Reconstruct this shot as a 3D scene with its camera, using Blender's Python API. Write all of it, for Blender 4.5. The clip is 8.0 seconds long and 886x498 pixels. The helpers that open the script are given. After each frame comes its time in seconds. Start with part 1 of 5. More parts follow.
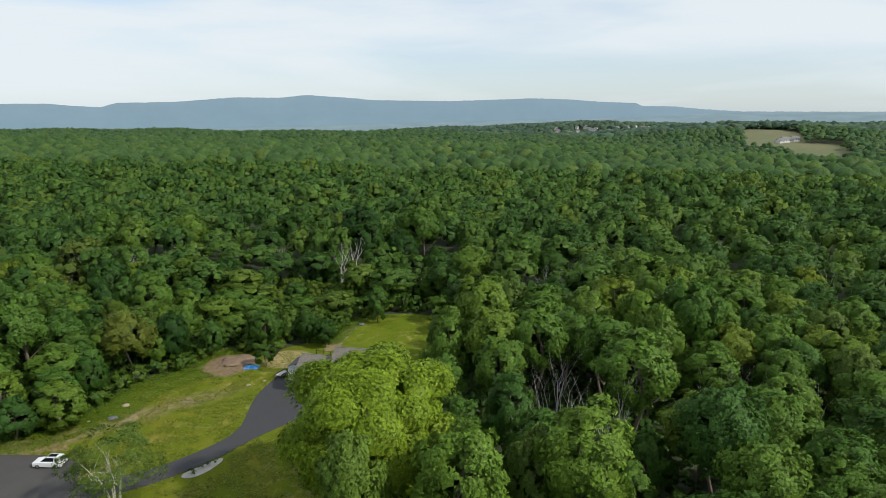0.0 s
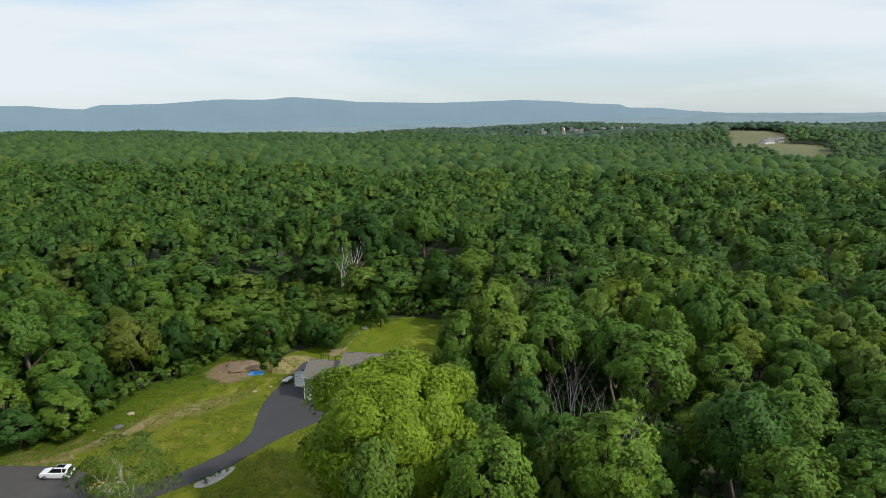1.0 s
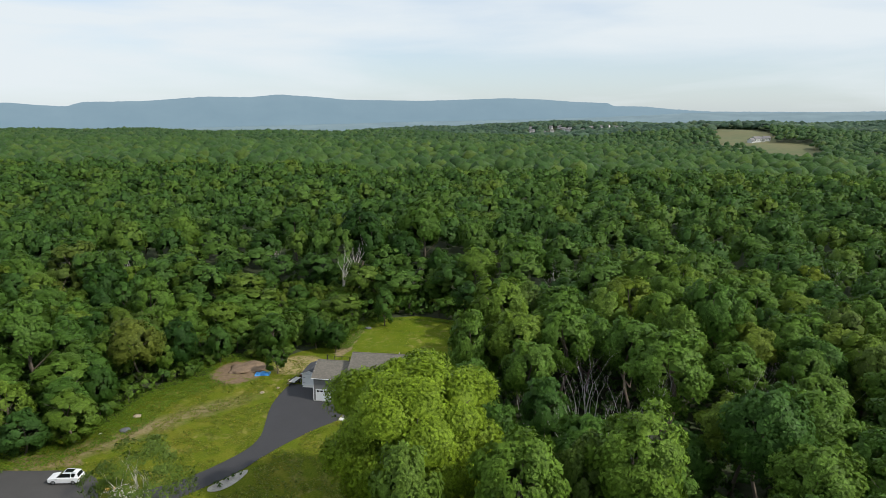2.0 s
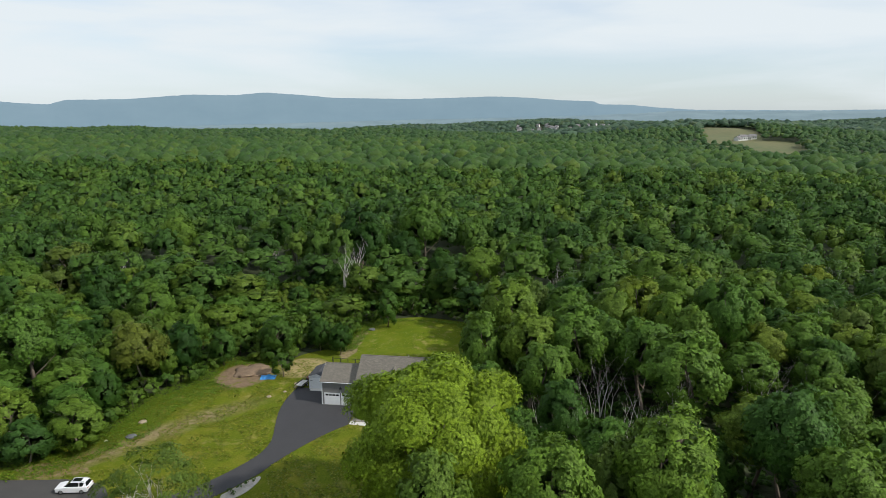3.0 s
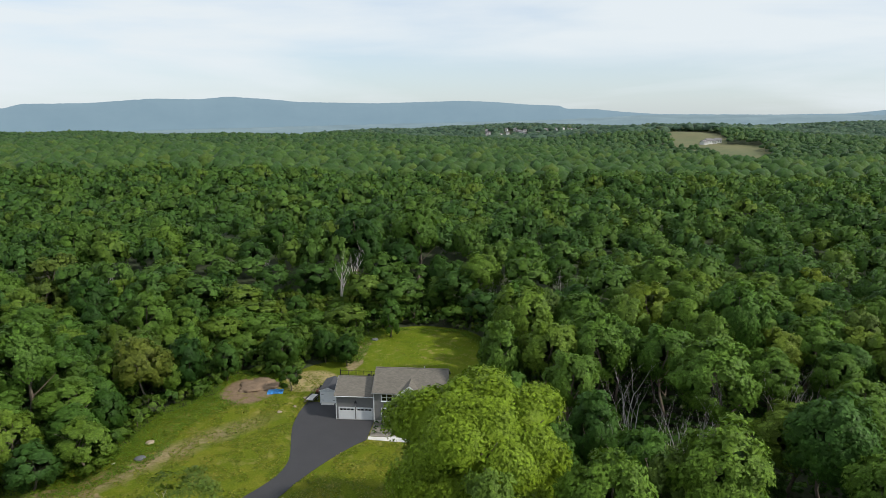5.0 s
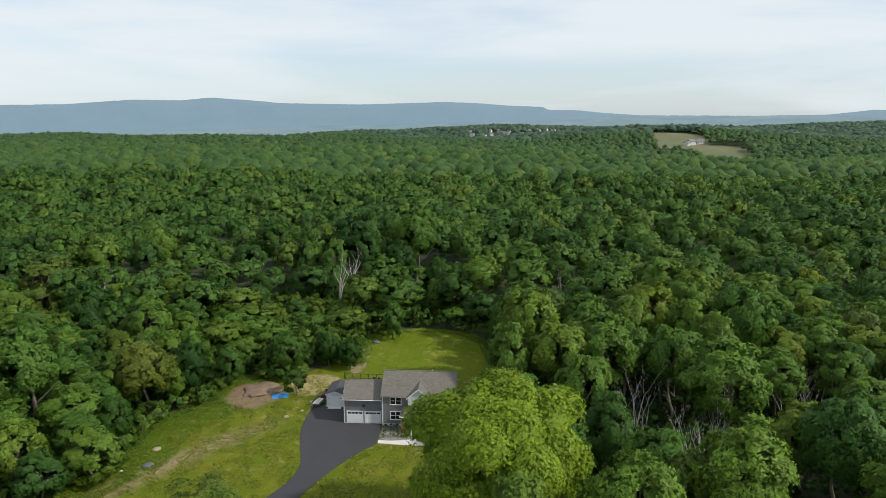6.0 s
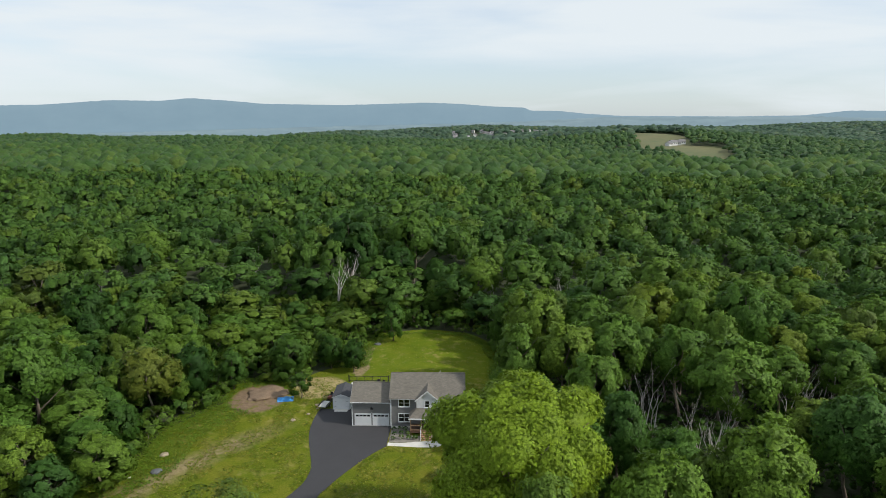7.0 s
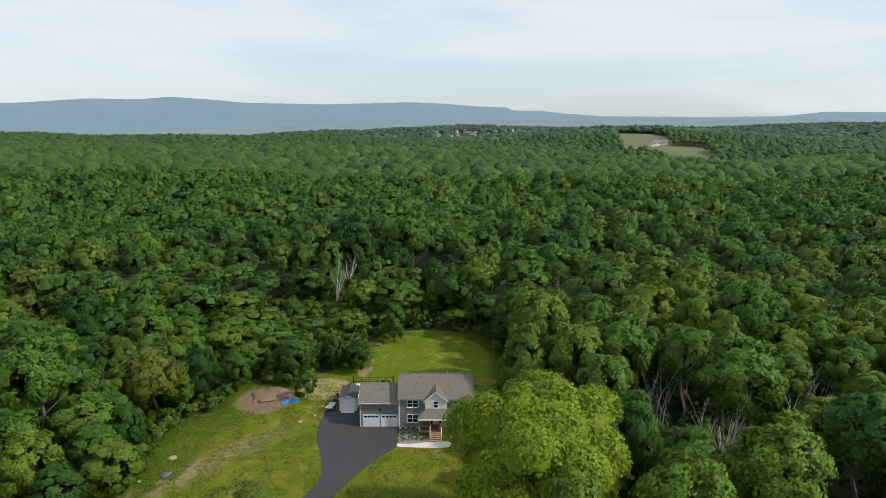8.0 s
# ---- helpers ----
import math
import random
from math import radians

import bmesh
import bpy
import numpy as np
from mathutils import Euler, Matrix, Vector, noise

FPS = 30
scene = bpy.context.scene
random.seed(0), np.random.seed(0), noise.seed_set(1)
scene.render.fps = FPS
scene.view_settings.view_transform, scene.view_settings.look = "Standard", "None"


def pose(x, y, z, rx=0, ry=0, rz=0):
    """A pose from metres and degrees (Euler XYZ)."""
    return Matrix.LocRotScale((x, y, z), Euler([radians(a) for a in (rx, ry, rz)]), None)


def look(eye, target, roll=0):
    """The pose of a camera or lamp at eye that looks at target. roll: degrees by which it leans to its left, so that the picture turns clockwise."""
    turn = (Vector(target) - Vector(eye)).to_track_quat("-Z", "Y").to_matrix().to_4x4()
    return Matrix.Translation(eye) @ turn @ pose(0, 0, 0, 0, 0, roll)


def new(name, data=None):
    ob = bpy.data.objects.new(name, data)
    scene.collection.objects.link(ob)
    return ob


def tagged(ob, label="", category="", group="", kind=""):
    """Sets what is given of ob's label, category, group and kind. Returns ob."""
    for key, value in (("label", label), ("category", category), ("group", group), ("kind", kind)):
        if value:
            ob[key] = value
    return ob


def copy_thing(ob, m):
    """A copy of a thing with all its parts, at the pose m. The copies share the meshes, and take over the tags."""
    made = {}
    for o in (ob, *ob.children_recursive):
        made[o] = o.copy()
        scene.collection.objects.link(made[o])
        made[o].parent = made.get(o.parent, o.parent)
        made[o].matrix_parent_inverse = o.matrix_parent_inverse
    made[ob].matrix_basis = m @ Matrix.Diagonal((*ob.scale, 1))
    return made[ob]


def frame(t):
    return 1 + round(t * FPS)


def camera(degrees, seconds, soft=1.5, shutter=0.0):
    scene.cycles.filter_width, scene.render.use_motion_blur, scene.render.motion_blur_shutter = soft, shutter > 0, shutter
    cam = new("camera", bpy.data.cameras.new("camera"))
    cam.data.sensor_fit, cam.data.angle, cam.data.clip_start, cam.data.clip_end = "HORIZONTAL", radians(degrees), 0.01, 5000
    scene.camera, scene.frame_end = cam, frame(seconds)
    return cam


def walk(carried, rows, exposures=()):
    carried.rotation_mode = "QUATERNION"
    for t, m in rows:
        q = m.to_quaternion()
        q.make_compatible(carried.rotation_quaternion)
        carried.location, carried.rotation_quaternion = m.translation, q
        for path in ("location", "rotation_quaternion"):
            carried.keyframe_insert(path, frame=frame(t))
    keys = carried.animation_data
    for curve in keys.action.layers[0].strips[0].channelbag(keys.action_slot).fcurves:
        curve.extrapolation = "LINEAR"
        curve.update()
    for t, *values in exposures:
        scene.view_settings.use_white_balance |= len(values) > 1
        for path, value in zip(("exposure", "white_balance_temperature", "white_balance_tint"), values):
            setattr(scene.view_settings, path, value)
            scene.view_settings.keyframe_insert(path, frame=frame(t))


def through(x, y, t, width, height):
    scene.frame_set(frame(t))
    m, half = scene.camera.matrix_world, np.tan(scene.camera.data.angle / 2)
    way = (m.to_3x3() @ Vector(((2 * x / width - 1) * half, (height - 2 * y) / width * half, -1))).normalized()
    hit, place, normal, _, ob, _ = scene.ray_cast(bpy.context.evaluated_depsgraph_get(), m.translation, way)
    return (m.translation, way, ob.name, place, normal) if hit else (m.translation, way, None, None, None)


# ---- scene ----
cam = camera(68.4, 8.0, soft=0.8)
PATH = [
    (0, (47.872, -107.134, 51.881), (47.511, -105.211, 51.465), -0.0),
    (0.5, (45.674, -106.964, 51.912), (45.334, -105.037, 51.499), -0.0),
    (1, (43.64, -107.001, 52.023), (43.32, -105.07, 51.612), -0.1),
    (1.5, (41.407, -106.839, 51.935), (41.107, -104.905, 51.522), -0.0),
    (3, (34.866, -105.716, 52.155), (34.626, -103.775, 51.733), 0.1),
    (3.5, (32.653, -104.957, 52.183), (32.435, -103.013, 51.764), 0.1),
    (4, (30.467, -104.521, 52.254), (30.276, -102.574, 51.839), 0.1),
    (4.5, (28.282, -104.224, 52.346), (28.116, -102.274, 51.934), 0.1),
    (6, (21.882, -104.06, 52.559), (21.791, -102.104, 52.153), 0.1),
    (6.5, (19.744, -104.119, 52.598), (19.679, -102.162, 52.193), 0.1),
    (7, (17.581, -104.213, 52.739), (17.544, -102.255, 52.335), 0.1),
    (7.5, (15.4, -104.274, 52.774), (15.39, -102.315, 52.37), 0.2),
    (8, (13.183, -104.345, 52.905), (13.2, -102.386, 52.5), 0.3),
]
walk(cam, [(t, look(eye, target, roll)) for t, eye, target, roll in PATH])

# ---- sky, sun ----
SUN_TO = Vector((0.80, -0.24, 0.70)).normalized()
world = bpy.data.worlds.new("world")
scene.world = world
world.use_nodes = True
wn, wl = world.node_tree.nodes, world.node_tree.links
wn.clear()


def wnode(kind, **kw):
    n = wn.new(kind)
    for k, v in kw.items():
        if isinstance(v, (int, float, tuple)):
            n.inputs[k.replace("_", " ")].default_value = v
    return n


sky = wn.new("ShaderNodeTexSky")
sky.sky_type, sky.sun_disc = "NISHITA", False
sky.sun_elevation = math.asin(SUN_TO.z)
sky.sun_rotation = math.atan2(SUN_TO.x, SUN_TO.y)
sky.altitude, sky.air_density, sky.dust_density = 100, 1.2, 0.6
sky_gain = wn.new("ShaderNodeVectorMath")
sky_gain.operation = "SCALE"
sky_gain.inputs["Scale"].default_value = 0.11
wl.new(sky.outputs[0], sky_gain.inputs[0])
co = wn.new("ShaderNodeTexCoord")
mp = wn.new("ShaderNodeMapping")
mp.inputs["Scale"].default_value = (1.1, 1.1, 7.0)
mp.inputs["Location"].default_value = (3.1, 1.7, 0.4)
wl.new(co.outputs["Generated"], mp.inputs[0])
cloud = wn.new("ShaderNodeTexNoise")
cloud.inputs["Scale"].default_value, cloud.inputs["Detail"].default_value = 1.9, 6.0
cloud.inputs["Roughness"].default_value, cloud.inputs["Distortion"].default_value = 0.5, 0.35
wl.new(mp.outputs[0], cloud.inputs[0])
cover = wn.new("ShaderNodeMapRange")
cover.inputs["From Min"].default_value, cover.inputs["From Max"].default_value = 0.36, 0.62
cover.inputs["To Min"].default_value, cover.inputs["To Max"].default_value = 0.55, 0.97
wl.new(cloud.outputs["Fac"], cover.inputs[0])
veil = wn.new("ShaderNodeMix")
veil.data_type = "RGBA"
veil.inputs["B"].default_value = (0.80, 0.865, 0.905, 1)
wl.new(cover.outputs[0], veil.inputs["Factor"])
cool = wn.new("ShaderNodeVectorMath")
cool.operation = "MULTIPLY"
cool.inputs[1].default_value = (0.72, 0.95, 1.30)
wl.new(sky_gain.outputs[0], cool.inputs[0])
wl.new(cool.outputs[0], veil.inputs["A"])
bg = wn.new("ShaderNodeBackground")
bg.inputs["Strength"].default_value = 1.0
wl.new(veil.outputs["Result"], bg.inputs["Color"])
wo = wn.new("ShaderNodeOutputWorld")
wl.new(bg.outputs[0], wo.inputs[0])

sun = new("sun", bpy.data.lights.new("sun", "SUN"))
sun.data.energy, sun.data.angle, sun.data.color = 3.5, radians(3.0), (1.0, 0.95, 0.86)
sun.matrix_world = look((0, 0, 200), Vector((0, 0, 200)) - SUN_TO)
scene.view_settings.exposure = 0.0


# ---- materials ----
class Mat:
    """A node material under construction."""

    def __init__(self, name, rough=0.8, metal=0.0):
        self.m = bpy.data.materials.new(name)
        self.m.use_nodes = True
        self.n, self.l = self.m.node_tree.nodes, self.m.node_tree.links
        self.p = self.n["Principled BSDF"]
        self.out = self.n["Material Output"]
        self.p.inputs["Roughness"].default_value = rough
        self.p.inputs["Metallic"].default_value = metal
        self.co = self.n.new("ShaderNodeTexCoord").outputs["Object"]

    def put(self, value, socket):
        if hasattr(value, "links"):
            self.l.new(value, socket)
        else:
            socket.default_value = value

    def noise(self, scale, detail=4.0, rough=0.55, dist=0.0, co=None):
        n = self.n.new("ShaderNodeTexNoise")
        n.inputs["Scale"].default_value, n.inputs["Detail"].default_value = scale, detail
        n.inputs["Roughness"].default_value, n.inputs["Distortion"].default_value = rough, dist
        self.l.new(co or self.co, n.inputs["Vector"])
        return n.outputs["Fac"]

    def cells(self, scale):
        n = self.n.new("ShaderNodeTexVoronoi")
        n.inputs["Scale"].default_value = scale
        self.l.new(self.co, n.inputs["Vector"])
        sep = self.n.new("ShaderNodeSeparateColor")
        self.l.new(n.outputs["Color"], sep.inputs[0])
        return sep.outputs[0]

    def ramp(self, fac, *stops):
        r = self.n.new("ShaderNodeValToRGB")
        e = r.color_ramp.elements
        while len(e) < len(stops):
            e.new(0.5)
        for k, (pos, col) in zip(e, stops):
            k.position, k.color = pos, (*col, 1)
        self.l.new(fac, r.inputs[0])
        return r.outputs[0]

    def span(self, fac, a, b, lo=0.0, hi=1.0):
        r = self.n.new("ShaderNodeMapRange")
        for k, v in zip(("From Min", "From Max", "To Min", "To Max"), (a, b, lo, hi)):
            r.inputs[k].default_value = v
        self.l.new(fac, r.inputs[0])
        return r.outputs[0]

    def math(self, op, a, b=0.0):
        n = self.n.new("ShaderNodeMath")
        n.operation = op
        self.put(a, n.inputs[0])
        self.put(b, n.inputs[1])
        return n.outputs[0]

    def mix(self, fac, a, b, mode="MIX"):
        n = self.n.new("ShaderNodeMix")
        n.data_type, n.blend_type = "RGBA", mode
        self.put(fac, n.inputs["Factor"])
        self.put(a if hasattr(a, "links") else (*a, 1), n.inputs["A"])
        self.put(b if hasattr(b, "links") else (*b, 1), n.inputs["B"])
        return n.outputs["Result"]

    def bump(self, height, strength=0.4, distance=0.02):
        b = self.n.new("ShaderNodeBump")
        b.inputs["Strength"].default_value, b.inputs["Distance"].default_value = strength, distance
        self.l.new(height, b.inputs["Height"])
        self.l.new(b.outputs[0], self.p.inputs["Normal"])

    def color(self, value):
        self.put(value if hasattr(value, "links") else (*value, 1), self.p.inputs["Base Color"])
        return self

    def xyz(self):
        s = self.n.new("ShaderNodeSeparateXYZ")
        self.l.new(self.co, s.inputs[0])
        return s.outputs


def speckled(name, base, vary=0.25, scale=3.0, fine=40.0, rough=0.8, metal=0.0, bump=0.3, depth=0.01):
    """A worn surface: large stains and fine grain on one base colour."""
    k = Mat(name, rough, metal)
    lo, hi = tuple(c * (1 - vary) for c in base), tuple(min(1, c * (1 + vary)) for c in base)
    big = k.ramp(k.noise(scale), (0.3, lo), (0.7, hi))
    grain = k.noise(fine, 3)
    k.color(k.mix(0.35, big, k.ramp(grain, (0.35, lo), (0.65, hi))))
    if bump:
        k.bump(grain, bump, depth)
    return k.m


DENSE = {}


def leaf_material(name, dark, mid, light, joined=False, through=0.25, leaf=6.0, gaps=0.42, vary=0.95):
    """Foliage: a tint for each tree, a finer one for each spray, and small leaves with gaps between them."""
    k = Mat(name, 0.55)
    if joined:
        a = k.n.new("ShaderNodeAttribute")
        a.attribute_name = "tree_tint"
        tree = a.outputs["Fac"]
    else:
        tree = k.n.new("ShaderNodeObjectInfo").outputs["Random"]
    tint = k.ramp(tree, (0.0, dark), (0.45, mid), (0.85, light), (1.0, tuple(c * f for c, f in zip(light, (1.25, 1.05, 0.9)))))
    spray = k.n.new("ShaderNodeNewGeometry").outputs["Random Per Island"]
    k1 = k.span(spray, 0, 1, 1 - 0.30 * vary, 1 + 0.32 * vary)
    clump = k.span(k.noise(0.45, 3), 0.3, 0.7, 0.86, 1.14)
    fleck = k.noise(leaf, 2, 0.6)
    gain = k.n.new("ShaderNodeVectorMath")
    gain.operation = "SCALE"
    k.l.new(tint, gain.inputs[0])
    k.l.new(k.math("MULTIPLY", k.math("MULTIPLY", k1, clump), k.span(fleck, 0.35, 0.72, 0.72, 1.42)), gain.inputs["Scale"])
    col = gain.outputs[0]
    k.color(col)
    k.p.inputs["Specular IOR Level"].default_value = 0.16
    k.bump(fleck, 0.7, 0.45 / leaf)
    t = k.n.new("ShaderNodeBsdfTranslucent")
    k.l.new(k.mix(0.5, col, (0.10, 0.18, 0.015)), t.inputs[0])
    mixs = k.n.new("ShaderNodeMixShader")
    mixs.inputs[0].default_value = through
    k.l.new(k.p.outputs[0], mixs.inputs[1])
    k.l.new(t.outputs[0], mixs.inputs[2])
    surface = mixs.outputs[0]
    if gaps:
        hole = k.n.new("ShaderNodeMixShader")
        k.l.new(k.math("GREATER_THAN", k.noise(leaf * 0.9, 1, 0.5), gaps), hole.inputs[0])
        k.l.new(k.n.new("ShaderNodeBsdfTransparent").outputs[0], hole.inputs[1])
        k.l.new(surface, hole.inputs[2])
        surface = hole.outputs[0]
        DENSE[k.m.name] = leaf_material("dense_" + name, dark, mid, light, joined, through, leaf, 0.0, vary)
    k.l.new(surface, k.out.inputs[0])
    return k.m


LEAF = leaf_material("leaves", (0.050, 0.116, 0.022), (0.074, 0.155, 0.022), (0.121, 0.203, 0.025))
LEAF_LIGHT = leaf_material("light_green_leaves", (0.079, 0.155, 0.022), (0.097, 0.181, 0.024), (0.130, 0.205, 0.028))
LEAF_LIME = leaf_material("fresh_green_leaves", (0.100, 0.181, 0.022), (0.114, 0.198, 0.022), (0.132, 0.209, 0.024))
# A darker species, its green lowered further to stand for deep woodland shade.
LEAF_DEEP = leaf_material("deep_green_shaded_leaves", (0.027, 0.073, 0.013), (0.043, 0.102, 0.014), (0.072, 0.136, 0.018))
LEAF_BRIGHT = leaf_material("yellow_green_leaves", (0.163, 0.249, 0.014), (0.168, 0.254, 0.014), (0.176, 0.261, 0.017))
LEAF_THIN = leaf_material("thin_leaves", (0.095, 0.15, 0.022), (0.10, 0.155, 0.024), (0.11, 0.165, 0.026), gaps=0.5)
LEAF_OLIVE = leaf_material("olive_leaves", (0.080, 0.132, 0.022), (0.092, 0.145, 0.024), (0.102, 0.150, 0.026))
LEAF_YOUNG = leaf_material("young_leaves", (0.052, 0.112, 0.014), (0.074, 0.138, 0.016), (0.096, 0.160, 0.020))
LEAF_SUMAC = leaf_material("sumac_leaves", (0.067, 0.140, 0.018), (0.081, 0.159, 0.020), (0.099, 0.175, 0.022))
LEAF_WOODS = leaf_material("woodland_leaves", (0.047, 0.108, 0.021), (0.064, 0.134, 0.022), (0.088, 0.161, 0.024), True, leaf=2.4, gaps=0.0, vary=0.8)
# Woodland green with more blue, standing for air haze over the valley.
LEAF_VALLEY_HAZE = leaf_material("valley_haze_leaves", (0.034, 0.078, 0.024), (0.046, 0.098, 0.028), (0.064, 0.120, 0.032), True, leaf=0.8, gaps=0.0, vary=0.3)
# Half step of that haze tint, between the near woods and the valley.
LEAF_MIDDLE_HAZE = leaf_material("middle_haze_leaves", (0.038, 0.086, 0.021), (0.052, 0.109, 0.024), (0.072, 0.132, 0.027), True, leaf=1.1, gaps=0.0, vary=0.6)
# Leaf green paled and blued: the haze of distance is in the colour.
LEAF_HAZED = leaf_material("haze_tinted_leaves", (0.050, 0.094, 0.058), (0.062, 0.112, 0.066), (0.078, 0.132, 0.070), True, leaf=0.4, gaps=0.0, vary=0.3)
LEAF_GRASS = leaf_material("grass_blades", (0.088, 0.140, 0.008), (0.125, 0.165, 0.010), (0.20, 0.200, 0.03), True, leaf=5.0, gaps=0.40, vary=0.5)
LEAF_WEED = leaf_material("weed_leaves", (0.080, 0.162, 0.012), (0.112, 0.195, 0.014), (0.155, 0.225, 0.025), True, leaf=5.0, gaps=0.3, vary=0.5)
BARK = speckled("bark", (0.16, 0.13, 0.10), 0.35, 1.5, 12, 0.95, bump=0.6, depth=0.05)
BARK_PALE = speckled("pale_bark", (0.54, 0.50, 0.46), 0.3, 1.2, 9, 0.9, bump=0.4, depth=0.03)
BARK_GREY = speckled("grey_dead_wood", (0.46, 0.43, 0.40), 0.3, 1.2, 9, 0.9, bump=0.4, depth=0.03)


def forest_floor():
    k = Mat("forest_floor", 0.95)
    a = k.ramp(k.noise(0.05, 6), (0.35, (0.03, 0.035, 0.015)), (0.7, (0.035, 0.06, 0.018)))
    b = k.ramp(k.noise(0.9, 5), (0.35, (0.035, 0.028, 0.018)), (0.65, (0.05, 0.08, 0.02)))
    k.color(k.mix(0.5, a, b))
    k.bump(k.noise(1.2, 6), 0.6, 0.3)
    return k.m


def lawn_material():
    """Mown grass with yellow and bare spots, tyre ruts along the old track, and scraped soil."""
    k = Mat("lawn", 0.9)
    grass = k.ramp(k.noise(0.16, 5, 0.6), (0.34, (0.062, 0.112, 0.006)), (0.5, (0.112, 0.146, 0.008)), (0.66, (0.205, 0.185, 0.026)))
    tuft = k.ramp(k.noise(3.4, 7, 0.85), (0.40, (0.052, 0.088, 0.005)), (0.60, (0.200, 0.205, 0.026)))
    col = k.mix(0.5, grass, tuft)
    _, far, _ = k.xyz()
    col = k.mix(k.math("MULTIPLY", k.span(far, 14.0, 24.0), 0.55), col, k.ramp(k.noise(0.5, 5), (0.3, (0.085, 0.145, 0.008)), (0.7, (0.135, 0.175, 0.012))))
    dry = k.math("MULTIPLY", k.span(k.noise(0.42, 6, 0.75), 0.52, 0.64), k.span(k.noise(0.09, 2), 0.42, 0.58))
    col = k.mix(k.math("MULTIPLY", dry, 0.7), col, (0.30, 0.25, 0.09))
    x, y, _ = k.xyz()
    warp = k.math("MULTIPLY", k.math("SUBTRACT", k.noise(0.22, 4), 0.5), 9.0)
    # the worn track runs beside the driveway, from the lot to the soil heap
    along = k.math("ADD", k.math("MULTIPLY", x, 0.80), k.math("MULTIPLY", y, -0.60))
    off = k.math("ABSOLUTE", k.math("ADD", k.math("ADD", along, 10.2), k.math("MULTIPLY", warp, 0.32)))
    track = k.math("MULTIPLY", k.span(off, 0.8, 3.4, 1.0, 0.0), k.span(k.noise(0.33, 5, 0.65), 0.34, 0.50))
    track = k.math("MULTIPLY", track, k.span(y, -6.0, 2.0, 1.0, 0.0))
    col = k.mix(k.math("MULTIPLY", track, 0.85), col, k.ramp(k.noise(1.7, 5), (0.3, (0.19, 0.145, 0.075)), (0.7, (0.33, 0.26, 0.15))))
    for cx, cy, rx, ry, soil in ((-19.5, 10.5, 5.4, 6.6, (0.21, 0.148, 0.095)), (-9.0, 15.5, 5.4, 5.4, (0.36, 0.29, 0.14)), (-2.2, 30.0, 1.7, 9.0, (0.29, 0.23, 0.13)), (-33.0, -26.5, 6.0, 1.6, (0.25, 0.19, 0.10))):
        dx = k.math("DIVIDE", k.math("SUBTRACT", k.math("ADD", x, k.math("MULTIPLY", warp, 0.35)), cx), rx)
        dy = k.math("DIVIDE", k.math("SUBTRACT", k.math("ADD", y, k.math("MULTIPLY", warp, 0.35)), cy), ry)
        d = k.math("ADD", k.math("MULTIPLY", dx, dx), k.math("MULTIPLY", dy, dy))
        ground = k.ramp(k.noise(1.4, 6, 0.65), (0.3, tuple(c * 0.72 for c in soil)), (0.7, tuple(c * 1.2 for c in soil)))
        col = k.mix(k.math("MULTIPLY", k.span(d, 0.75, 1.1, 1.0, 0.0), k.span(k.noise(0.6, 5), 0.3, 0.48)), col, ground)
    k.color(col)
    k.p.inputs["Specular IOR Level"].default_value = 0.05
    k.bump(k.noise(5.0, 6, 0.7), 0.8, 0.18)
    return k.m


def meadow_material():
    k = Mat("hay_meadow", 0.95)
    k.color(k.mix(0.5, k.ramp(k.noise(0.012, 4), (0.35, (0.085, 0.108, 0.040)), (0.65, (0.150, 0.132, 0.058))), k.ramp(k.noise(0.12, 4), (0.3, (0.085, 0.105, 0.040)), (0.7, (0.150, 0.148, 0.056)))))
    return k.m


def siding(name, base):
    """Horizontal lap boards, 15 cm to the weather."""
    k = Mat(name, 0.55)
    _, _, z = k.xyz()
    lap = k.math("FRACT", k.math("DIVIDE", z, 0.15))
    stain = k.ramp(k.noise(0.8), (0.3, tuple(c * 0.92 for c in base)), (0.7, tuple(c * 1.06 for c in base)))
    k.color(k.mix(k.span(lap, 0.0, 0.12, 0.45, 0.0), stain, tuple(c * 0.45 for c in base)))
    k.bump(lap, 0.5, 0.012)
    return k.m


def shingles(name, base):
    """Asphalt tabs in courses, each tab its own shade."""
    k = Mat(name, 0.9)
    b = k.n.new("ShaderNodeTexBrick")
    b.inputs["Scale"].default_value = 1.0
    b.inputs["Brick Width"].default_value, b.inputs["Row Height"].default_value = 0.33, 0.16
    b.inputs["Mortar Size"].default_value = 0.008
    b.inputs["Color1"].default_value = (*(c * 0.78 for c in base), 1)
    b.inputs["Color2"].default_value = (*(c * 1.25 for c in base), 1)
    b.inputs["Mortar"].default_value = (*(c * 0.5 for c in base), 1)
    k.l.new(k.co, b.inputs["Vector"])
    k.color(k.mix(0.3, b.outputs["Color"], k.ramp(k.noise(0.7, 5), (0.3, tuple(c * 0.8 for c in base)), (0.7, tuple(c * 1.2 for c in base)))))
    k.bump(k.noise(30), 0.3, 0.01)
    return k.m


def asphalt(name, base, patch):
    k = Mat(name, 0.85)
    k.color(k.mix(0.35, k.ramp(k.noise(0.25, 5, 0.6), (0.3, base), (0.7, patch)), k.ramp(k.noise(25, 3), (0.3, tuple(c * 0.7 for c in base)), (0.7, tuple(c * 1.35 for c in patch)))))
    k.bump(k.noise(60, 2), 0.3, 0.01)
    return k.m


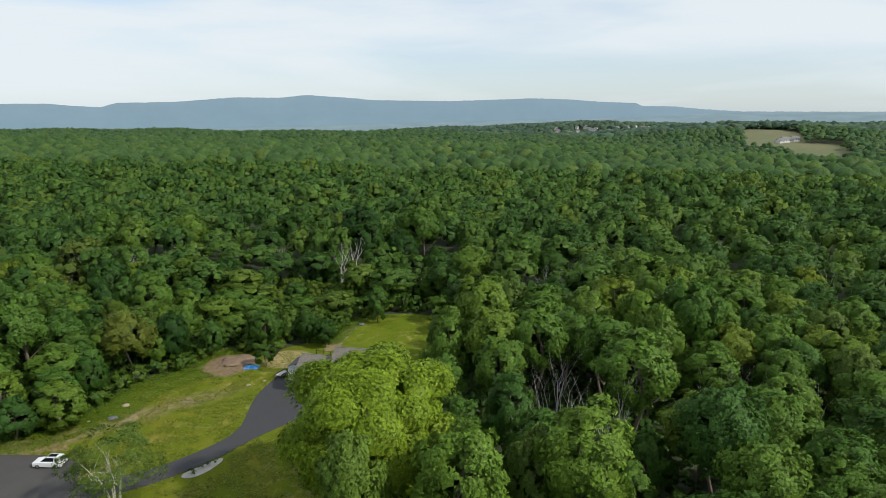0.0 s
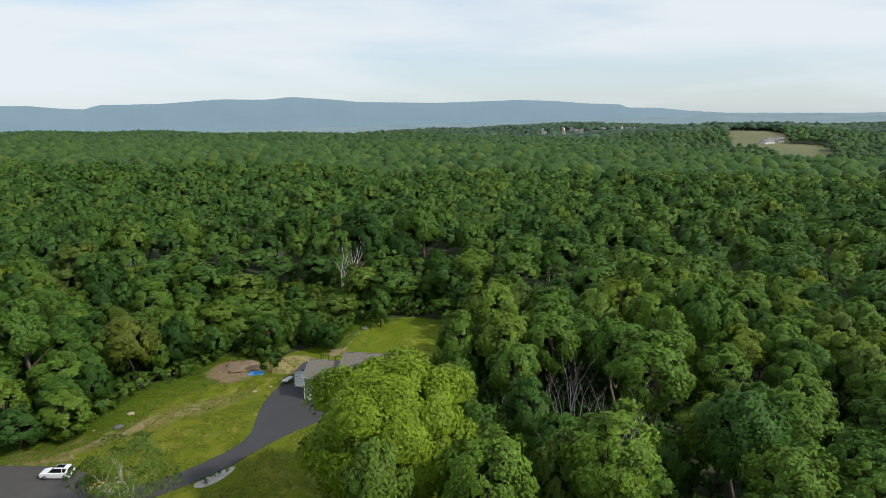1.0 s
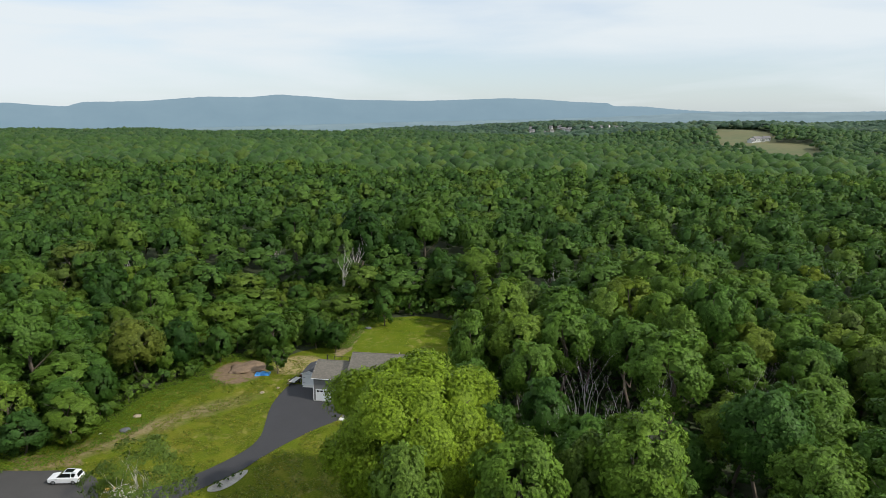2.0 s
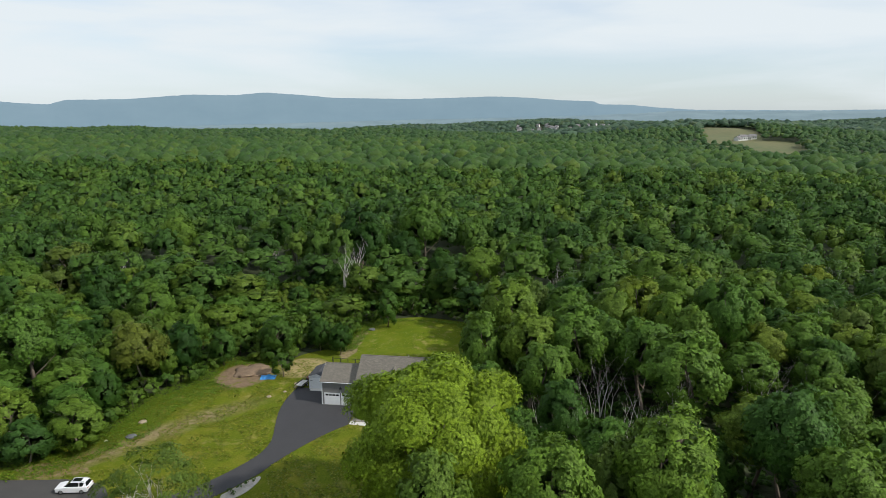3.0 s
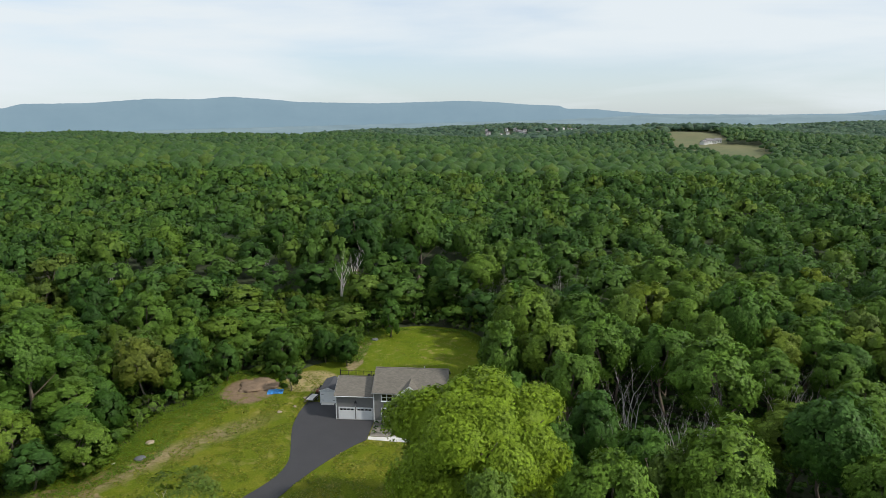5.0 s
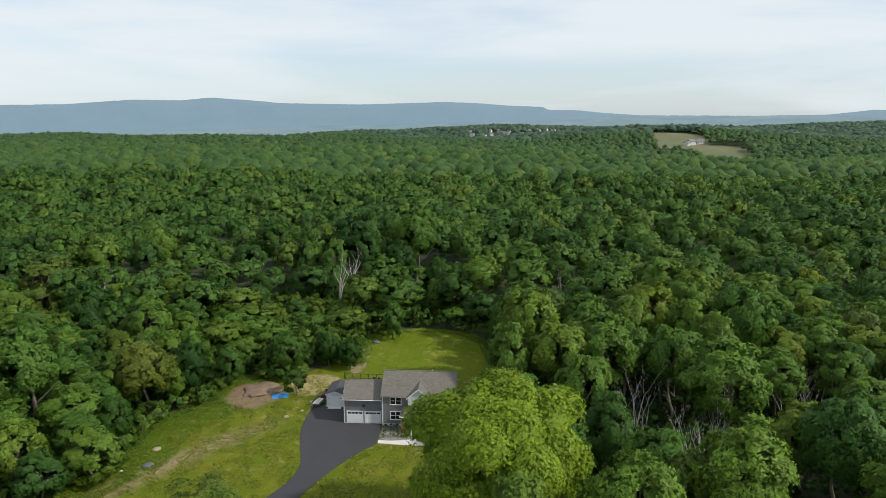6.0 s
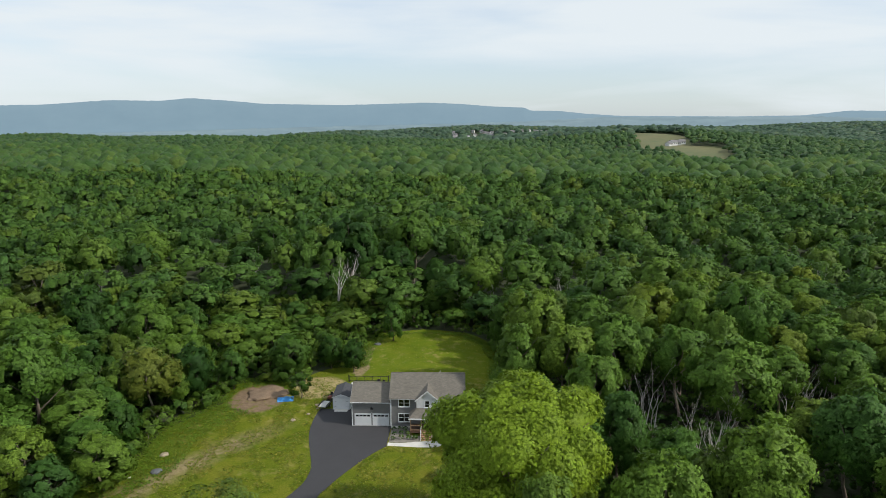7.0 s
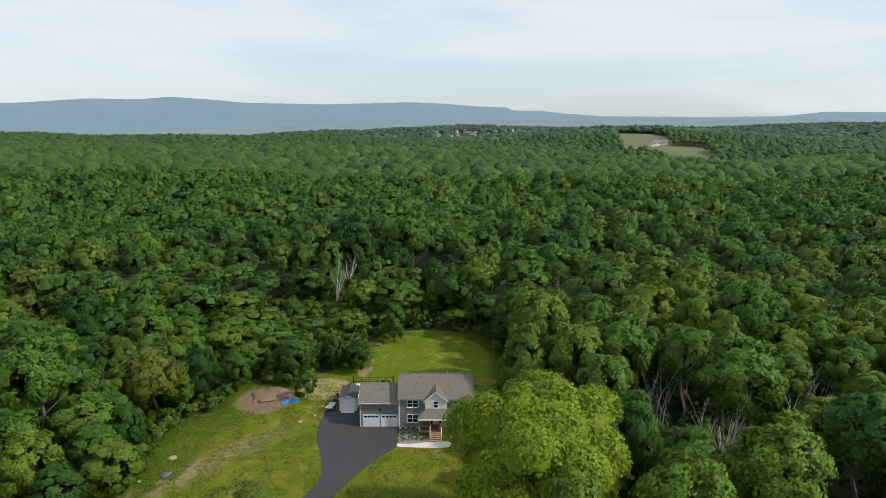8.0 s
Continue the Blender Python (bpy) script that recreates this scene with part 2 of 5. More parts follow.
FLOOR, LAWN, MEADOW = forest_floor(), lawn_material(), meadow_material()
SIDING, SIDING_WHITE = siding("grey_siding", (0.188, 0.186, 0.182)), siding("white_siding", (0.70, 0.71, 0.72))
SHED_SIDING = siding("pale_grey_siding", (0.66, 0.68, 0.70))
ROOF, ROOF_DARK = shingles("roof_shingles", (0.150, 0.135, 0.112)), shingles("charcoal_shingles", (0.055, 0.056, 0.062))
TRIM = speckled("white_trim", (0.76, 0.77, 0.77), 0.05, 2, 30, 0.5, bump=0)
EDGE_GREY = speckled("grey_trim", (0.24, 0.24, 0.235), 0.08, 2, 30, 0.5, bump=0)
DRIVE, LOT = asphalt("fresh_asphalt", (0.034, 0.033, 0.036), (0.046, 0.045, 0.048)), asphalt("old_asphalt", (0.048, 0.045, 0.043), (0.068, 0.064, 0.060))
CONCRETE = speckled("concrete", (0.60, 0.58, 0.54), 0.12, 0.9, 25, 0.85)
GRAVEL = speckled("pale_gravel", (0.40, 0.37, 0.32), 0.3, 1.1, 6, 0.95, bump=0.8, depth=0.06)
BED_SOIL = speckled("mulch_bed", (0.22, 0.20, 0.17), 0.35, 1.1, 7, 0.95, bump=0.8, depth=0.05)
SOIL = speckled("scraped_soil", (0.20, 0.138, 0.088), 0.35, 0.5, 4, 0.97, bump=0.8, depth=0.15)
DECK = speckled("red_brown_deck_wood", (0.15, 0.085, 0.052), 0.25, 2.5, 20, 0.75)
STEP = speckled("tan_step_wood", (0.42, 0.26, 0.15), 0.2, 2.5, 20, 0.75)
POST = speckled("cedar_post", (0.34, 0.22, 0.13), 0.2, 2.5, 20, 0.75)
DARK = speckled("black_iron", (0.022, 0.022, 0.024), 0.2, 3, 30, 0.5, 0.3, bump=0)
RUBBER = speckled("black_rubber", (0.02, 0.02, 0.021), 0.2, 6, 40, 0.85)
ALLOY = speckled("alloy", (0.45, 0.46, 0.47), 0.1, 6, 40, 0.35, 0.9, bump=0)
CAR_WHITE = speckled("white_car_paint", (0.78, 0.79, 0.80), 0.02, 1, 12, 0.22, bump=0)
TARP = speckled("blue_tarp", (0.05, 0.27, 0.62), 0.3, 1.6, 5, 0.45, bump=0.9, depth=0.12)
ROCK = speckled("boulder", (0.30, 0.245, 0.165), 0.3, 1.5, 9, 0.95, bump=0.7, depth=0.05)
ROCK_GREY = speckled("grey_stone", (0.105, 0.11, 0.11), 0.25, 1.5, 9, 0.9, bump=0.7, depth=0.05)
RUST = speckled("rust_red_metal", (0.22, 0.07, 0.045), 0.3, 4, 25, 0.6, 0.2)
PALE_METAL = speckled("pale_sheet_metal", (0.48, 0.47, 0.44), 0.2, 3, 25, 0.6)
YELLOW = speckled("yellow_plastic", (0.72, 0.42, 0.03), 0.1, 4, 25, 0.5, bump=0)
GLASS = Mat("window_glass", 0.06).color((0.012, 0.014, 0.016)).m
LENS = Mat("lamp_lens", 0.15).color((0.5, 0.5, 0.48)).m
RED_LENS = Mat("red_lens", 0.2).color((0.35, 0.02, 0.02)).m
FAR_WALL = speckled("far_white_walls", (0.62, 0.62, 0.60), 0.1, 0.2, 2, 0.8, bump=0)
FAR_TAN = speckled("far_tan_walls", (0.42, 0.37, 0.31), 0.15, 0.2, 2, 0.8, bump=0)
FAR_ROOF = speckled("far_roofs", (0.20, 0.19, 0.19), 0.2, 0.2, 2, 0.9, bump=0)


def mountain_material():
    """A plain far backdrop: woods on a ridge seen through many miles of summer air, that haze put in as a blue glow."""
    k = Mat("mountain_haze_glow", 1.0)
    # Emission colour stands for the haze; the ridge itself barely takes sunlight.
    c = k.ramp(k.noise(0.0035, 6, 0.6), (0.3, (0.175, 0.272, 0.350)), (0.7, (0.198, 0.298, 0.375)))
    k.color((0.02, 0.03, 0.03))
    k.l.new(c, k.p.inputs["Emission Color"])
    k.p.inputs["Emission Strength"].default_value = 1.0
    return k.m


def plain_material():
    k = Mat("valley_haze_glow", 1.0)
    # The valley's haze is painted as a pale blue glow of the surface.
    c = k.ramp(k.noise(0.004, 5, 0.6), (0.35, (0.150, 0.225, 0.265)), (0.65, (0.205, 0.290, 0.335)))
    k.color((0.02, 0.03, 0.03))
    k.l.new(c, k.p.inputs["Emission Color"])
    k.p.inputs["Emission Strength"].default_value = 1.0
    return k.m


MOUNTAIN, PLAIN = mountain_material(), plain_material()


# ---- mesh helpers ----
from mathutils import geometry


def mesh_of(name, bm, material):
    me = bpy.data.meshes.new(name)
    bmesh.ops.recalc_face_normals(bm, faces=bm.faces)
    bm.to_mesh(me)
    bm.free()
    me.materials.append(material)
    return me


def part(name, bm, material, parent=None, label=""):
    """Links a bmesh as one mesh object under a thing or a part."""
    ob = new(name, mesh_of(name, bm, material))
    ob.parent = parent
    return tagged(ob, label)


def quads_mesh(name, verts, quads, material, normals=None, tint=None, leaves=None):
    """A mesh straight from arrays of corners and faces of three or four corners each."""
    me = bpy.data.meshes.new(name)
    n, c = quads.shape
    me.vertices.add(len(verts))
    me.vertices.foreach_set("co", np.ascontiguousarray(verts, dtype=np.float32).ravel())
    me.loops.add(c * n)
    me.loops.foreach_set("vertex_index", np.ascontiguousarray(quads, dtype=np.int32).ravel())
    me.polygons.add(n)
    me.polygons.foreach_set("loop_start", np.arange(0, c * n, c, dtype=np.int32))
    me.update(calc_edges=True)
    if tint is not None:
        me.attributes.new("tree_tint", "FLOAT", "POINT").data.foreach_set("value", np.ascontiguousarray(tint, dtype=np.float32))
    if normals is not None:
        me.polygons.foreach_set("use_smooth", np.ones(n, dtype=bool))
        me.normals_split_custom_set_from_vertices(np.ascontiguousarray(normals, dtype=np.float32))
    me.materials.append(material)
    if leaves is not None:
        me.materials.append(DENSE[material.name])
        me.polygons.foreach_set("material_index", (np.arange(n) >= leaves).astype(np.int32))
    return me


def thing(name, m, label, category, group="", kind=""):
    ob = new(name)
    ob.matrix_basis = m
    return tagged(ob, label, category, group, kind)


def box(bm, x0, x1, y0, y1, z0, z1, bevel=0.0):
    r = bmesh.ops.create_cube(bm, size=1, matrix=Matrix.Translation(((x0 + x1) / 2, (y0 + y1) / 2, (z0 + z1) / 2)) @ Matrix.Diagonal((x1 - x0, y1 - y0, z1 - z0, 1)))
    if bevel:
        es = list({e for v in r["verts"] for e in v.link_edges})
        bmesh.ops.bevel(bm, geom=es, offset=bevel, segments=1, affect="EDGES")
    return bm


def boxes(*rows, bevel=0.0):
    bm = bmesh.new()
    for r in rows:
        box(bm, *r, bevel=bevel)
    return bm


def slab(points, z0, z1):
    """A flat plate with the given outline."""
    bm = bmesh.new()
    top = [bm.verts.new((x, y, z1)) for x, y in points]
    low = [bm.verts.new((x, y, z0)) for x, y in points]
    for tri in geometry.tessellate_polygon([[Vector((x, y, 0)) for x, y in points]]):
        bm.faces.new([top[i] for i in tri])
    for i in range(len(points)):
        j = (i + 1) % len(points)
        bm.faces.new((low[i], low[j], top[j], top[i]))
    return bm


def solid(profile, axis, a, b):
    """A prism: a closed profile of (u, z) pulled along x or y from a to b."""
    bm = bmesh.new()
    at = (lambda u, z, w: (w, u, z)) if axis == "x" else (lambda u, z, w: (u, w, z))
    one, two = ([bm.verts.new(at(u, z, w)) for u, z in profile] for w in (a, b))
    bm.faces.new(one)
    bm.faces.new(two)
    for i in range(len(profile)):
        j = (i + 1) % len(profile)
        bm.faces.new((one[i], one[j], two[j], two[i]))
    return bm


def smooth_line(points, steps=6):
    """A Catmull-Rom line through the points."""
    out = []
    p = [points[0], *points, points[-1]]
    for i in range(1, len(p) - 2):
        for s in range(steps):
            t = s / steps
            out.append(tuple(0.5 * (2 * b + (c - a) * t + (2 * a - 5 * b + 4 * c - d) * t * t + (3 * b - a - 3 * c + d) * t ** 3) for a, b, c, d in zip(p[i - 1], p[i], p[i + 1], p[i + 2])))
    return out + [tuple(points[-1])]


def tube(bm, points, radii, sides=6):
    rings = []
    for i, p in enumerate(points):
        p = Vector(p)
        d = (Vector(points[min(i + 1, len(points) - 1)]) - Vector(points[max(i - 1, 0)])).normalized()
        u = d.orthogonal().normalized()
        v = d.cross(u)
        rings.append([bm.verts.new(p + radii[i] * (math.cos(a) * u + math.sin(a) * v)) for a in (2 * math.pi * k / sides for k in range(sides))])
    for a, b in zip(rings, rings[1:]):
        for k in range(sides):
            bm.faces.new((a[k], a[(k + 1) % sides], b[(k + 1) % sides], b[k]))
    bm.faces.new(rings[-1])


def disc(bm, centre, axis, radius, width, sides=18):
    m = Matrix.Translation(centre) @ Vector(axis).to_track_quat("Z", "Y").to_matrix().to_4x4()
    r = bmesh.ops.create_cone(bm, cap_ends=True, segments=sides, radius1=radius, radius2=radius, depth=width, matrix=m)
    rim = list({e for v in r["verts"] for e in v.link_edges if len(e.link_faces) == 2 and any(len(f.verts) > 4 for f in e.link_faces)})
    bmesh.ops.bevel(bm, geom=rim, offset=width * 0.18, segments=2, affect="EDGES")


def lump(rng, radius, squash=0.7, rough=0.25, sub=2):
    """An irregular stone or heap."""
    bm = bmesh.new()
    bmesh.ops.create_icosphere(bm, subdivisions=sub, radius=1)
    o = Vector((rng.uniform(0, 50), rng.uniform(0, 50), rng.uniform(0, 50)))
    for v in bm.verts:
        k = 1 + rough * (noise.noise(v.co * 1.3 + o) + 0.5 * noise.noise(v.co * 3.1 + o))
        v.co = Vector((v.co.x * radius * k, v.co.y * radius * k, max(-0.15 * radius, v.co.z * radius * squash * k)))
    for f in bm.faces:
        f.smooth = sub > 2
    return bm


# ---- terrain ----
def smoothstep(a, b, v):
    t = np.clip((v - a) / (b - a), 0, 1)
    return t * t * (3 - 2 * t)


def bell(x, y, cx, cy, sx, sy):
    return np.exp(-((x - cx) / sx) ** 2 / 2 - ((y - cy) / sy) ** 2 / 2)


def land(x, y):
    """Height of the ground: level round the house, a wooded shelf to one side, a valley and low hills beyond."""
    x, y = np.asarray(x, float), np.asarray(y, float)
    r = np.hypot(x, y)
    roll = 2.2 * np.sin(x / 97 + 0.6) * np.sin(y / 121 + 1.1) + 1.4 * np.sin(x / 41 + y / 57)
    z = roll * smoothstep(90, 320, r)
    east = smoothstep(-250, 350, x + 0.05 * y)
    z = z - (24 * smoothstep(480, 1050, y) + 22 * smoothstep(1000, 1900, y) + 50 * smoothstep(2500, 3500, y)) * east
    z = z - 82 * smoothstep(1000, 2200, y) * (1 - east)
    z = z + 44 * bell(x, y, 450, 1500, 250, 380)
    z = z + 62 * bell(x, y, 1750, 2300, 620, 700)
    z = z + 31 * bell(x, y, 180, 2420, 480, 270) + 42 * bell(x, y, -420, 2380, 330, 270)
    z = z - 15 * bell(x, y, 330, 700, 120, 160)
    return z


LOW = -0.05


def ground_sheet():
    t = np.linspace(-1, 1, 181)
    g = np.sign(t) * (np.abs(t) ** 2.6) * 4700
    xx, yy = np.meshgrid(g, g)
    zz = land(xx, yy) + LOW
    n = len(g)
    idx = np.arange(n * n).reshape(n, n)
    q = np.stack([idx[:-1, :-1], idx[:-1, 1:], idx[1:, 1:], idx[1:, :-1]], -1).reshape(-1, 4)
    me = quads_mesh("ground", np.stack([xx, yy, zz], -1).reshape(-1, 3), q, FLOOR)
    tagged(new("ground", me), "dark leaf-littered forest floor reaching to the horizon", "ground", kind="structure")


ground_sheet()

CLEARING = [(-85, -27.5), (-41, -27), (-36, -21), (-31.5, -13), (-32, -4), (-29, 2), (-25.5, 8), (-26, 16.5), (-20, 18), (-12.5, 16), (-12.5, 21), (-8, 26), (-3.5, 27), (-3.5, 41), (-1, 46.5), (5, 50), (11, 51.5), (21, 48.5), (25.5, 42), (28, 31), (27, 20), (25, 5), (23, -15), (21, -24), (20, -38), (14, -62), (-10, -64), (-85, -64)]


def inside(x, y, poly):
    hit = False
    for (x0, y0), (x1, y1) in zip(poly, poly[1:] + poly[:1]):
        if (y0 > y) != (y1 > y) and x < (x1 - x0) * (y - y0) / (y1 - y0) + x0:
            hit = not hit
    return hit


def edge_distance(x, y, poly):
    best = 1e9
    for (x0, y0), (x1, y1) in zip(poly, poly[1:] + poly[:1]):
        dx, dy = x1 - x0, y1 - y0
        t = min(1, max(0, ((x - x0) * dx + (y - y0) * dy) / (dx * dx + dy * dy)))
        best = min(best, math.hypot(x - x0 - t * dx, y - y0 - t * dy))
    return best


tagged(part("lawn", slab(smooth_line(CLEARING + CLEARING[:1], 4)[:-1], -0.3, 0.0), LAWN), "yellow-green mown lawn with worn bare tracks and soil patches", "lawn", kind="structure")

DRIVE_LEFT = [(-6.9, 6.2), (-7.2, 2.0), (-6.9, -3.0), (-5.9, -7.5), (-4.5, -12.5), (-4.1, -15.5), (-4.6, -19.0), (-6.6, -23.2), (-9.2, -27.2), (-13.0, -31.0), (-18.5, -34.5)]
DRIVE_RIGHT = [(-14.0, -37.5), (-9.0, -33.5), (-5.6, -29.2), (-2.5, -24.2), (-1.1, -20.4), (1.5, -14.9), (4.6, -9.8), (6.6, -7.4)]
drive_line = smooth_line(DRIVE_LEFT, 5) + smooth_line(DRIVE_RIGHT, 5) + [(6.7, -0.9), (6.7, -0.3), (0, -0.3), (0, 5.8), (-1.2, 6.0)]
tagged(part("driveway", slab(drive_line, -0.2, 0.045), DRIVE), "smooth dark asphalt driveway curving up to the garage", "driveway", kind="structure")
LOT_EDGE = smooth_line([(-90, -31.5), (-60, -30.6), (-40, -30.0), (-33, -29.2), (-28, -28.5), (-22.5, -29.6), (-18.5, -34.5), (-14.0, -37.5), (-13.0, -44), (-30, -52), (-90, -54)], 5)
tagged(part("road", slab(LOT_EDGE, -0.2, 0.03), LOT), "worn grey-brown asphalt turning lot beside the lawn", "road", kind="structure")


# ---- the house ----
def window(parent, name, x0, x1, y, z0, z1, sashes=2, rails=1, out=-1):
    """A framed window in a wall that faces along y; out is the side that the frame stands proud of."""
    w, d = 0.11, 0.06
    ya, yb = sorted((y, y + out * d))
    win = part(name, boxes((x0, x1, ya, yb, z1 - w, z1), (x0, x1, ya, yb, z0, z0 + w), (x0, x0 + w, ya, yb, z0 + w, z1 - w), (x1 - w, x1, ya, yb, z0 + w, z1 - w)), TRIM, parent, "white framed window with dark panes")
    part("window_sill", boxes((x0 - 0.05, x1 + 0.05, *sorted((y, y + out * 0.12)), z0 - 0.06, z0 - 0.002)), TRIM, win)
    step = (x1 - x0 - 2 * w) / sashes
    for i in range(sashes):
        a, b = x0 + w + i * step, x0 + w + (i + 1) * step
        g = sorted((y + out * 0.008, y + out * 0.02))
        zm = (z0 + z1) / 2
        part("pane", boxes((a + 0.02, b - 0.02, *g, z0 + w, zm - 0.03)), GLASS, win)
        part("pane", boxes((a + 0.02, b - 0.02, *g, zm + 0.03, z1 - w)), GLASS, win)
        part("sash_rail", boxes((a, b, *sorted((y, y + out * 0.045)), zm - 0.03, zm + 0.03)), TRIM, win)
        if i:
            part("mullion", boxes((a - 0.05, a + 0.05, *sorted((y, y + out * 0.055)), z0 + w, z1 - w)), TRIM, win)
    return win


def gable_roof(parent, x0, x1, y0, y1, z_eave, z_ridge, material, label, thick=0.18, over=0.35, edge=TRIM):
    """A ridge along x over the walls y0 to y1."""
    ym = (y0 + y1) / 2
    s = (z_ridge - z_eave) / (ym - y0)
    ye, yf, ze = y0 - over, y1 + over, z_eave - s * over
    prof = [(ye, ze), (ym, z_ridge), (yf, ze), (yf, ze + thick), (ym, z_ridge + thick), (ye, ze + thick)]
    roof = part("roof", solid(prof, "x", x0, x1), material, parent, label)
    part("fascia", boxes((x0, x1, ye - 0.05, ye - 0.004, ze + 0.0, ze + thick - 0.08)), edge, roof)
    part("gutter", boxes((x0 + 0.02, x1 - 0.02, ye - 0.14, ye - 0.052, ze + 0.05, ze + 0.10), bevel=0.015), edge, roof)
    part("ridge_cap", boxes((x0, x1, ym - 0.12, ym + 0.12, z_ridge + thick - 0.07, z_ridge + thick + 0.03), bevel=0.02), material, roof)
    for xa, xb in ((x0 - 0.03, x0 - 0.003), (x1 + 0.003, x1 + 0.03)):
        part("rake_board", solid([(ye, ze), (ym, z_ridge), (yf, ze), (yf, ze + thick - 0.05), (ym, z_ridge + thick - 0.05), (ye, ze + thick - 0.05)], "x", xa, xb), edge, roof)
    return roof


def gabled_walls(parent, name, x0, x1, y0, y1, z1, z_peak, material, label=""):
    ym = (y0 + y1) / 2
    return part(name, solid([(y0, 0.0), (y0, z1), (ym, z_peak), (y1, z1), (y1, 0.0)], "x", x0, x1), material, parent, label)


def garage_door(parent, x0, x1, y, z0, z1):
    door = part("garage_door", boxes((x0, x1, y - 0.03, y - 0.004, z0, z1)), TRIM, parent, "white sectional garage door with a row of small windows")
    n, h = 4, (z1 - z0) / 4
    for r in range(4):
        for c in range(n):
            a = x0 + 0.06 + c * (x1 - x0 - 0.06) / n
            b = a + (x1 - x0 - 0.06) / n - 0.06
            if r == 3:
                part("pane", boxes((a + 0.04, b - 0.04, y - 0.042, y - 0.032, z0 + r * h + 0.1, z0 + r * h + h - 0.12)), GLASS, door)
            else:
                part("panel", boxes((a, b, y - 0.05, y - 0.032, z0 + r * h + 0.05, z0 + r * h + h - 0.05), bevel=0.008), TRIM, door)
    part("door_trim", boxes((x0 - 0.12, x0 - 0.003, y - 0.06, y, z0, z1 + 0.14), (x1 + 0.003, x1 + 0.12, y - 0.06, y, z0, z1 + 0.14), (x0, x1, y - 0.06, y, z1 + 0.004, z1 + 0.14)), TRIM, door)
    return door


def build_house():
    house = thing("house", pose(0, 0, 0), "two-storey grey-sided house with attached garage and brown-grey shingled roofs", "house")
    # garage wing
    gabled_walls(house, "garage_wall", 0, 6.7, -0.3, 7.2, 4.5, 6.2, SIDING)
    gable_roof(house, -0.28, 6.69, -0.3, 7.2, 4.55, 6.35, ROOF, "brown-grey asphalt shingle roof over the garage")
    part("foundation", boxes((-0.03, 6.72, -0.34, -0.302, 0, 0.12)), CONCRETE, house)
    for a, b in ((0.55, 3.2), (3.65, 6.3)):
        garage_door(house, a, b, -0.302, 0.1, 2.2)
    for x in (-0.045, 6.55):
        part("corner_board", boxes((x, x + 0.13, -0.35, -0.303, 0.13, 4.4)), TRIM, house)
    part("side_corner_board", boxes((-0.045, -0.003, -0.3, -0.17, 0.13, 4.4)), TRIM, house)
    # a five-pointed star hung over the garage doors
    bm = bmesh.new()
    rim = [bm.verts.new((3.42 + (0.42 if k % 2 == 0 else 0.17) * math.sin(k * math.pi / 5), -0.32, 3.25 + (0.42 if k % 2 == 0 else 0.17) * math.cos(k * math.pi / 5))) for k in range(10)]
    tip, back = bm.verts.new((3.42, -0.42, 3.25)), bm.verts.new((3.42, -0.303, 3.25))
    for k in range(10):
        bm.faces.new((rim[k], rim[(k + 1) % 10], tip))
        bm.faces.new((rim[(k + 1) % 10], rim[k], back))
    part("wall_star", bm, DARK, house, "dark barn star on the garage wall")
    part("wall_lamp", boxes((3.36, 3.5, -0.46, -0.303, 2.46, 2.66), bevel=0.02), LENS, house)
    # main block
    gabled_walls(house, "main_wall", 6.75, 19.15, -1.0, 7.8, 5.6, 8.0, SIDING)
    gable_roof(house, 6.5, 19.45, -1.0, 7.8, 5.62, 8.2, ROOF, "brown-grey asphalt shingle roof of the main block", edge=EDGE_GREY)
    part("foundation", boxes((6.74, 19.17, -1.04, -1.003, 0, 0.45)), CONCRETE, house)
    for x in (6.72, 19.03):
        part("corner_board", boxes((x, x + 0.14, -1.05, -1.003, 0.46, 5.45)), TRIM, house)
    part("side_corner_board", boxes((19.153, 19.19, -1.0, -0.86, 0.46, 5.45)), TRIM, house)
    part("downspout", boxes((19.2, 19.29, -1.28, -1.19, 0.1, 5.4), bevel=0.015), TRIM, house)
    for x0, x1, z0, z1 in ((8.05, 10.05, 3.95, 5.35), (8.05, 10.05, 1.2, 2.75), (15.95, 17.95, 3.95, 5.35), (15.95, 17.95, 1.2, 2.75)):
        window(house, "window", x0, x1, -1.003, z0, z1)
    for x0, x1, z0, z1 in ((8.6, 10.2, 3.9, 5.2), (12.2, 13.8, 3.9, 5.2), (15.8, 17.4, 3.9, 5.2), (8.6, 10.2, 1.2, 2.6), (15.8, 17.4, 1.2, 2.6)):
        window(house, "window", x0, x1, 7.803, z0, z1, out=1)
    part("vent_pipe", boxes((15.0, 15.12, 4.2, 4.32, 7.6, 8.42), bevel=0.02), PALE_METAL, house)
    # white gable over the porch
    x0, x1, xm, yg = 11.2, 14.85, 13.02, -1.65
    part("gable_wall", solid([(x0, 3.7), (x0, 5.55), (xm, 7.0), (x1, 5.55), (x1, 3.7)], "y", yg, -0.9), SIDING_WHITE, house, "white-sided front gable")
    s = (7.12 - 5.55) / (xm - x0)
    xo = 0.28
    roof = part("gable_roof", solid([(x0 - xo, 5.6 - s * xo), (xm, 7.14), (x1 + xo, 5.6 - s * xo), (x1 + xo, 5.76 - s * xo), (xm, 7.32), (x0 - xo, 5.76 - s * xo)], "y", yg - 0.3, 2.0), ROOF, house, "small shingled gable roof")
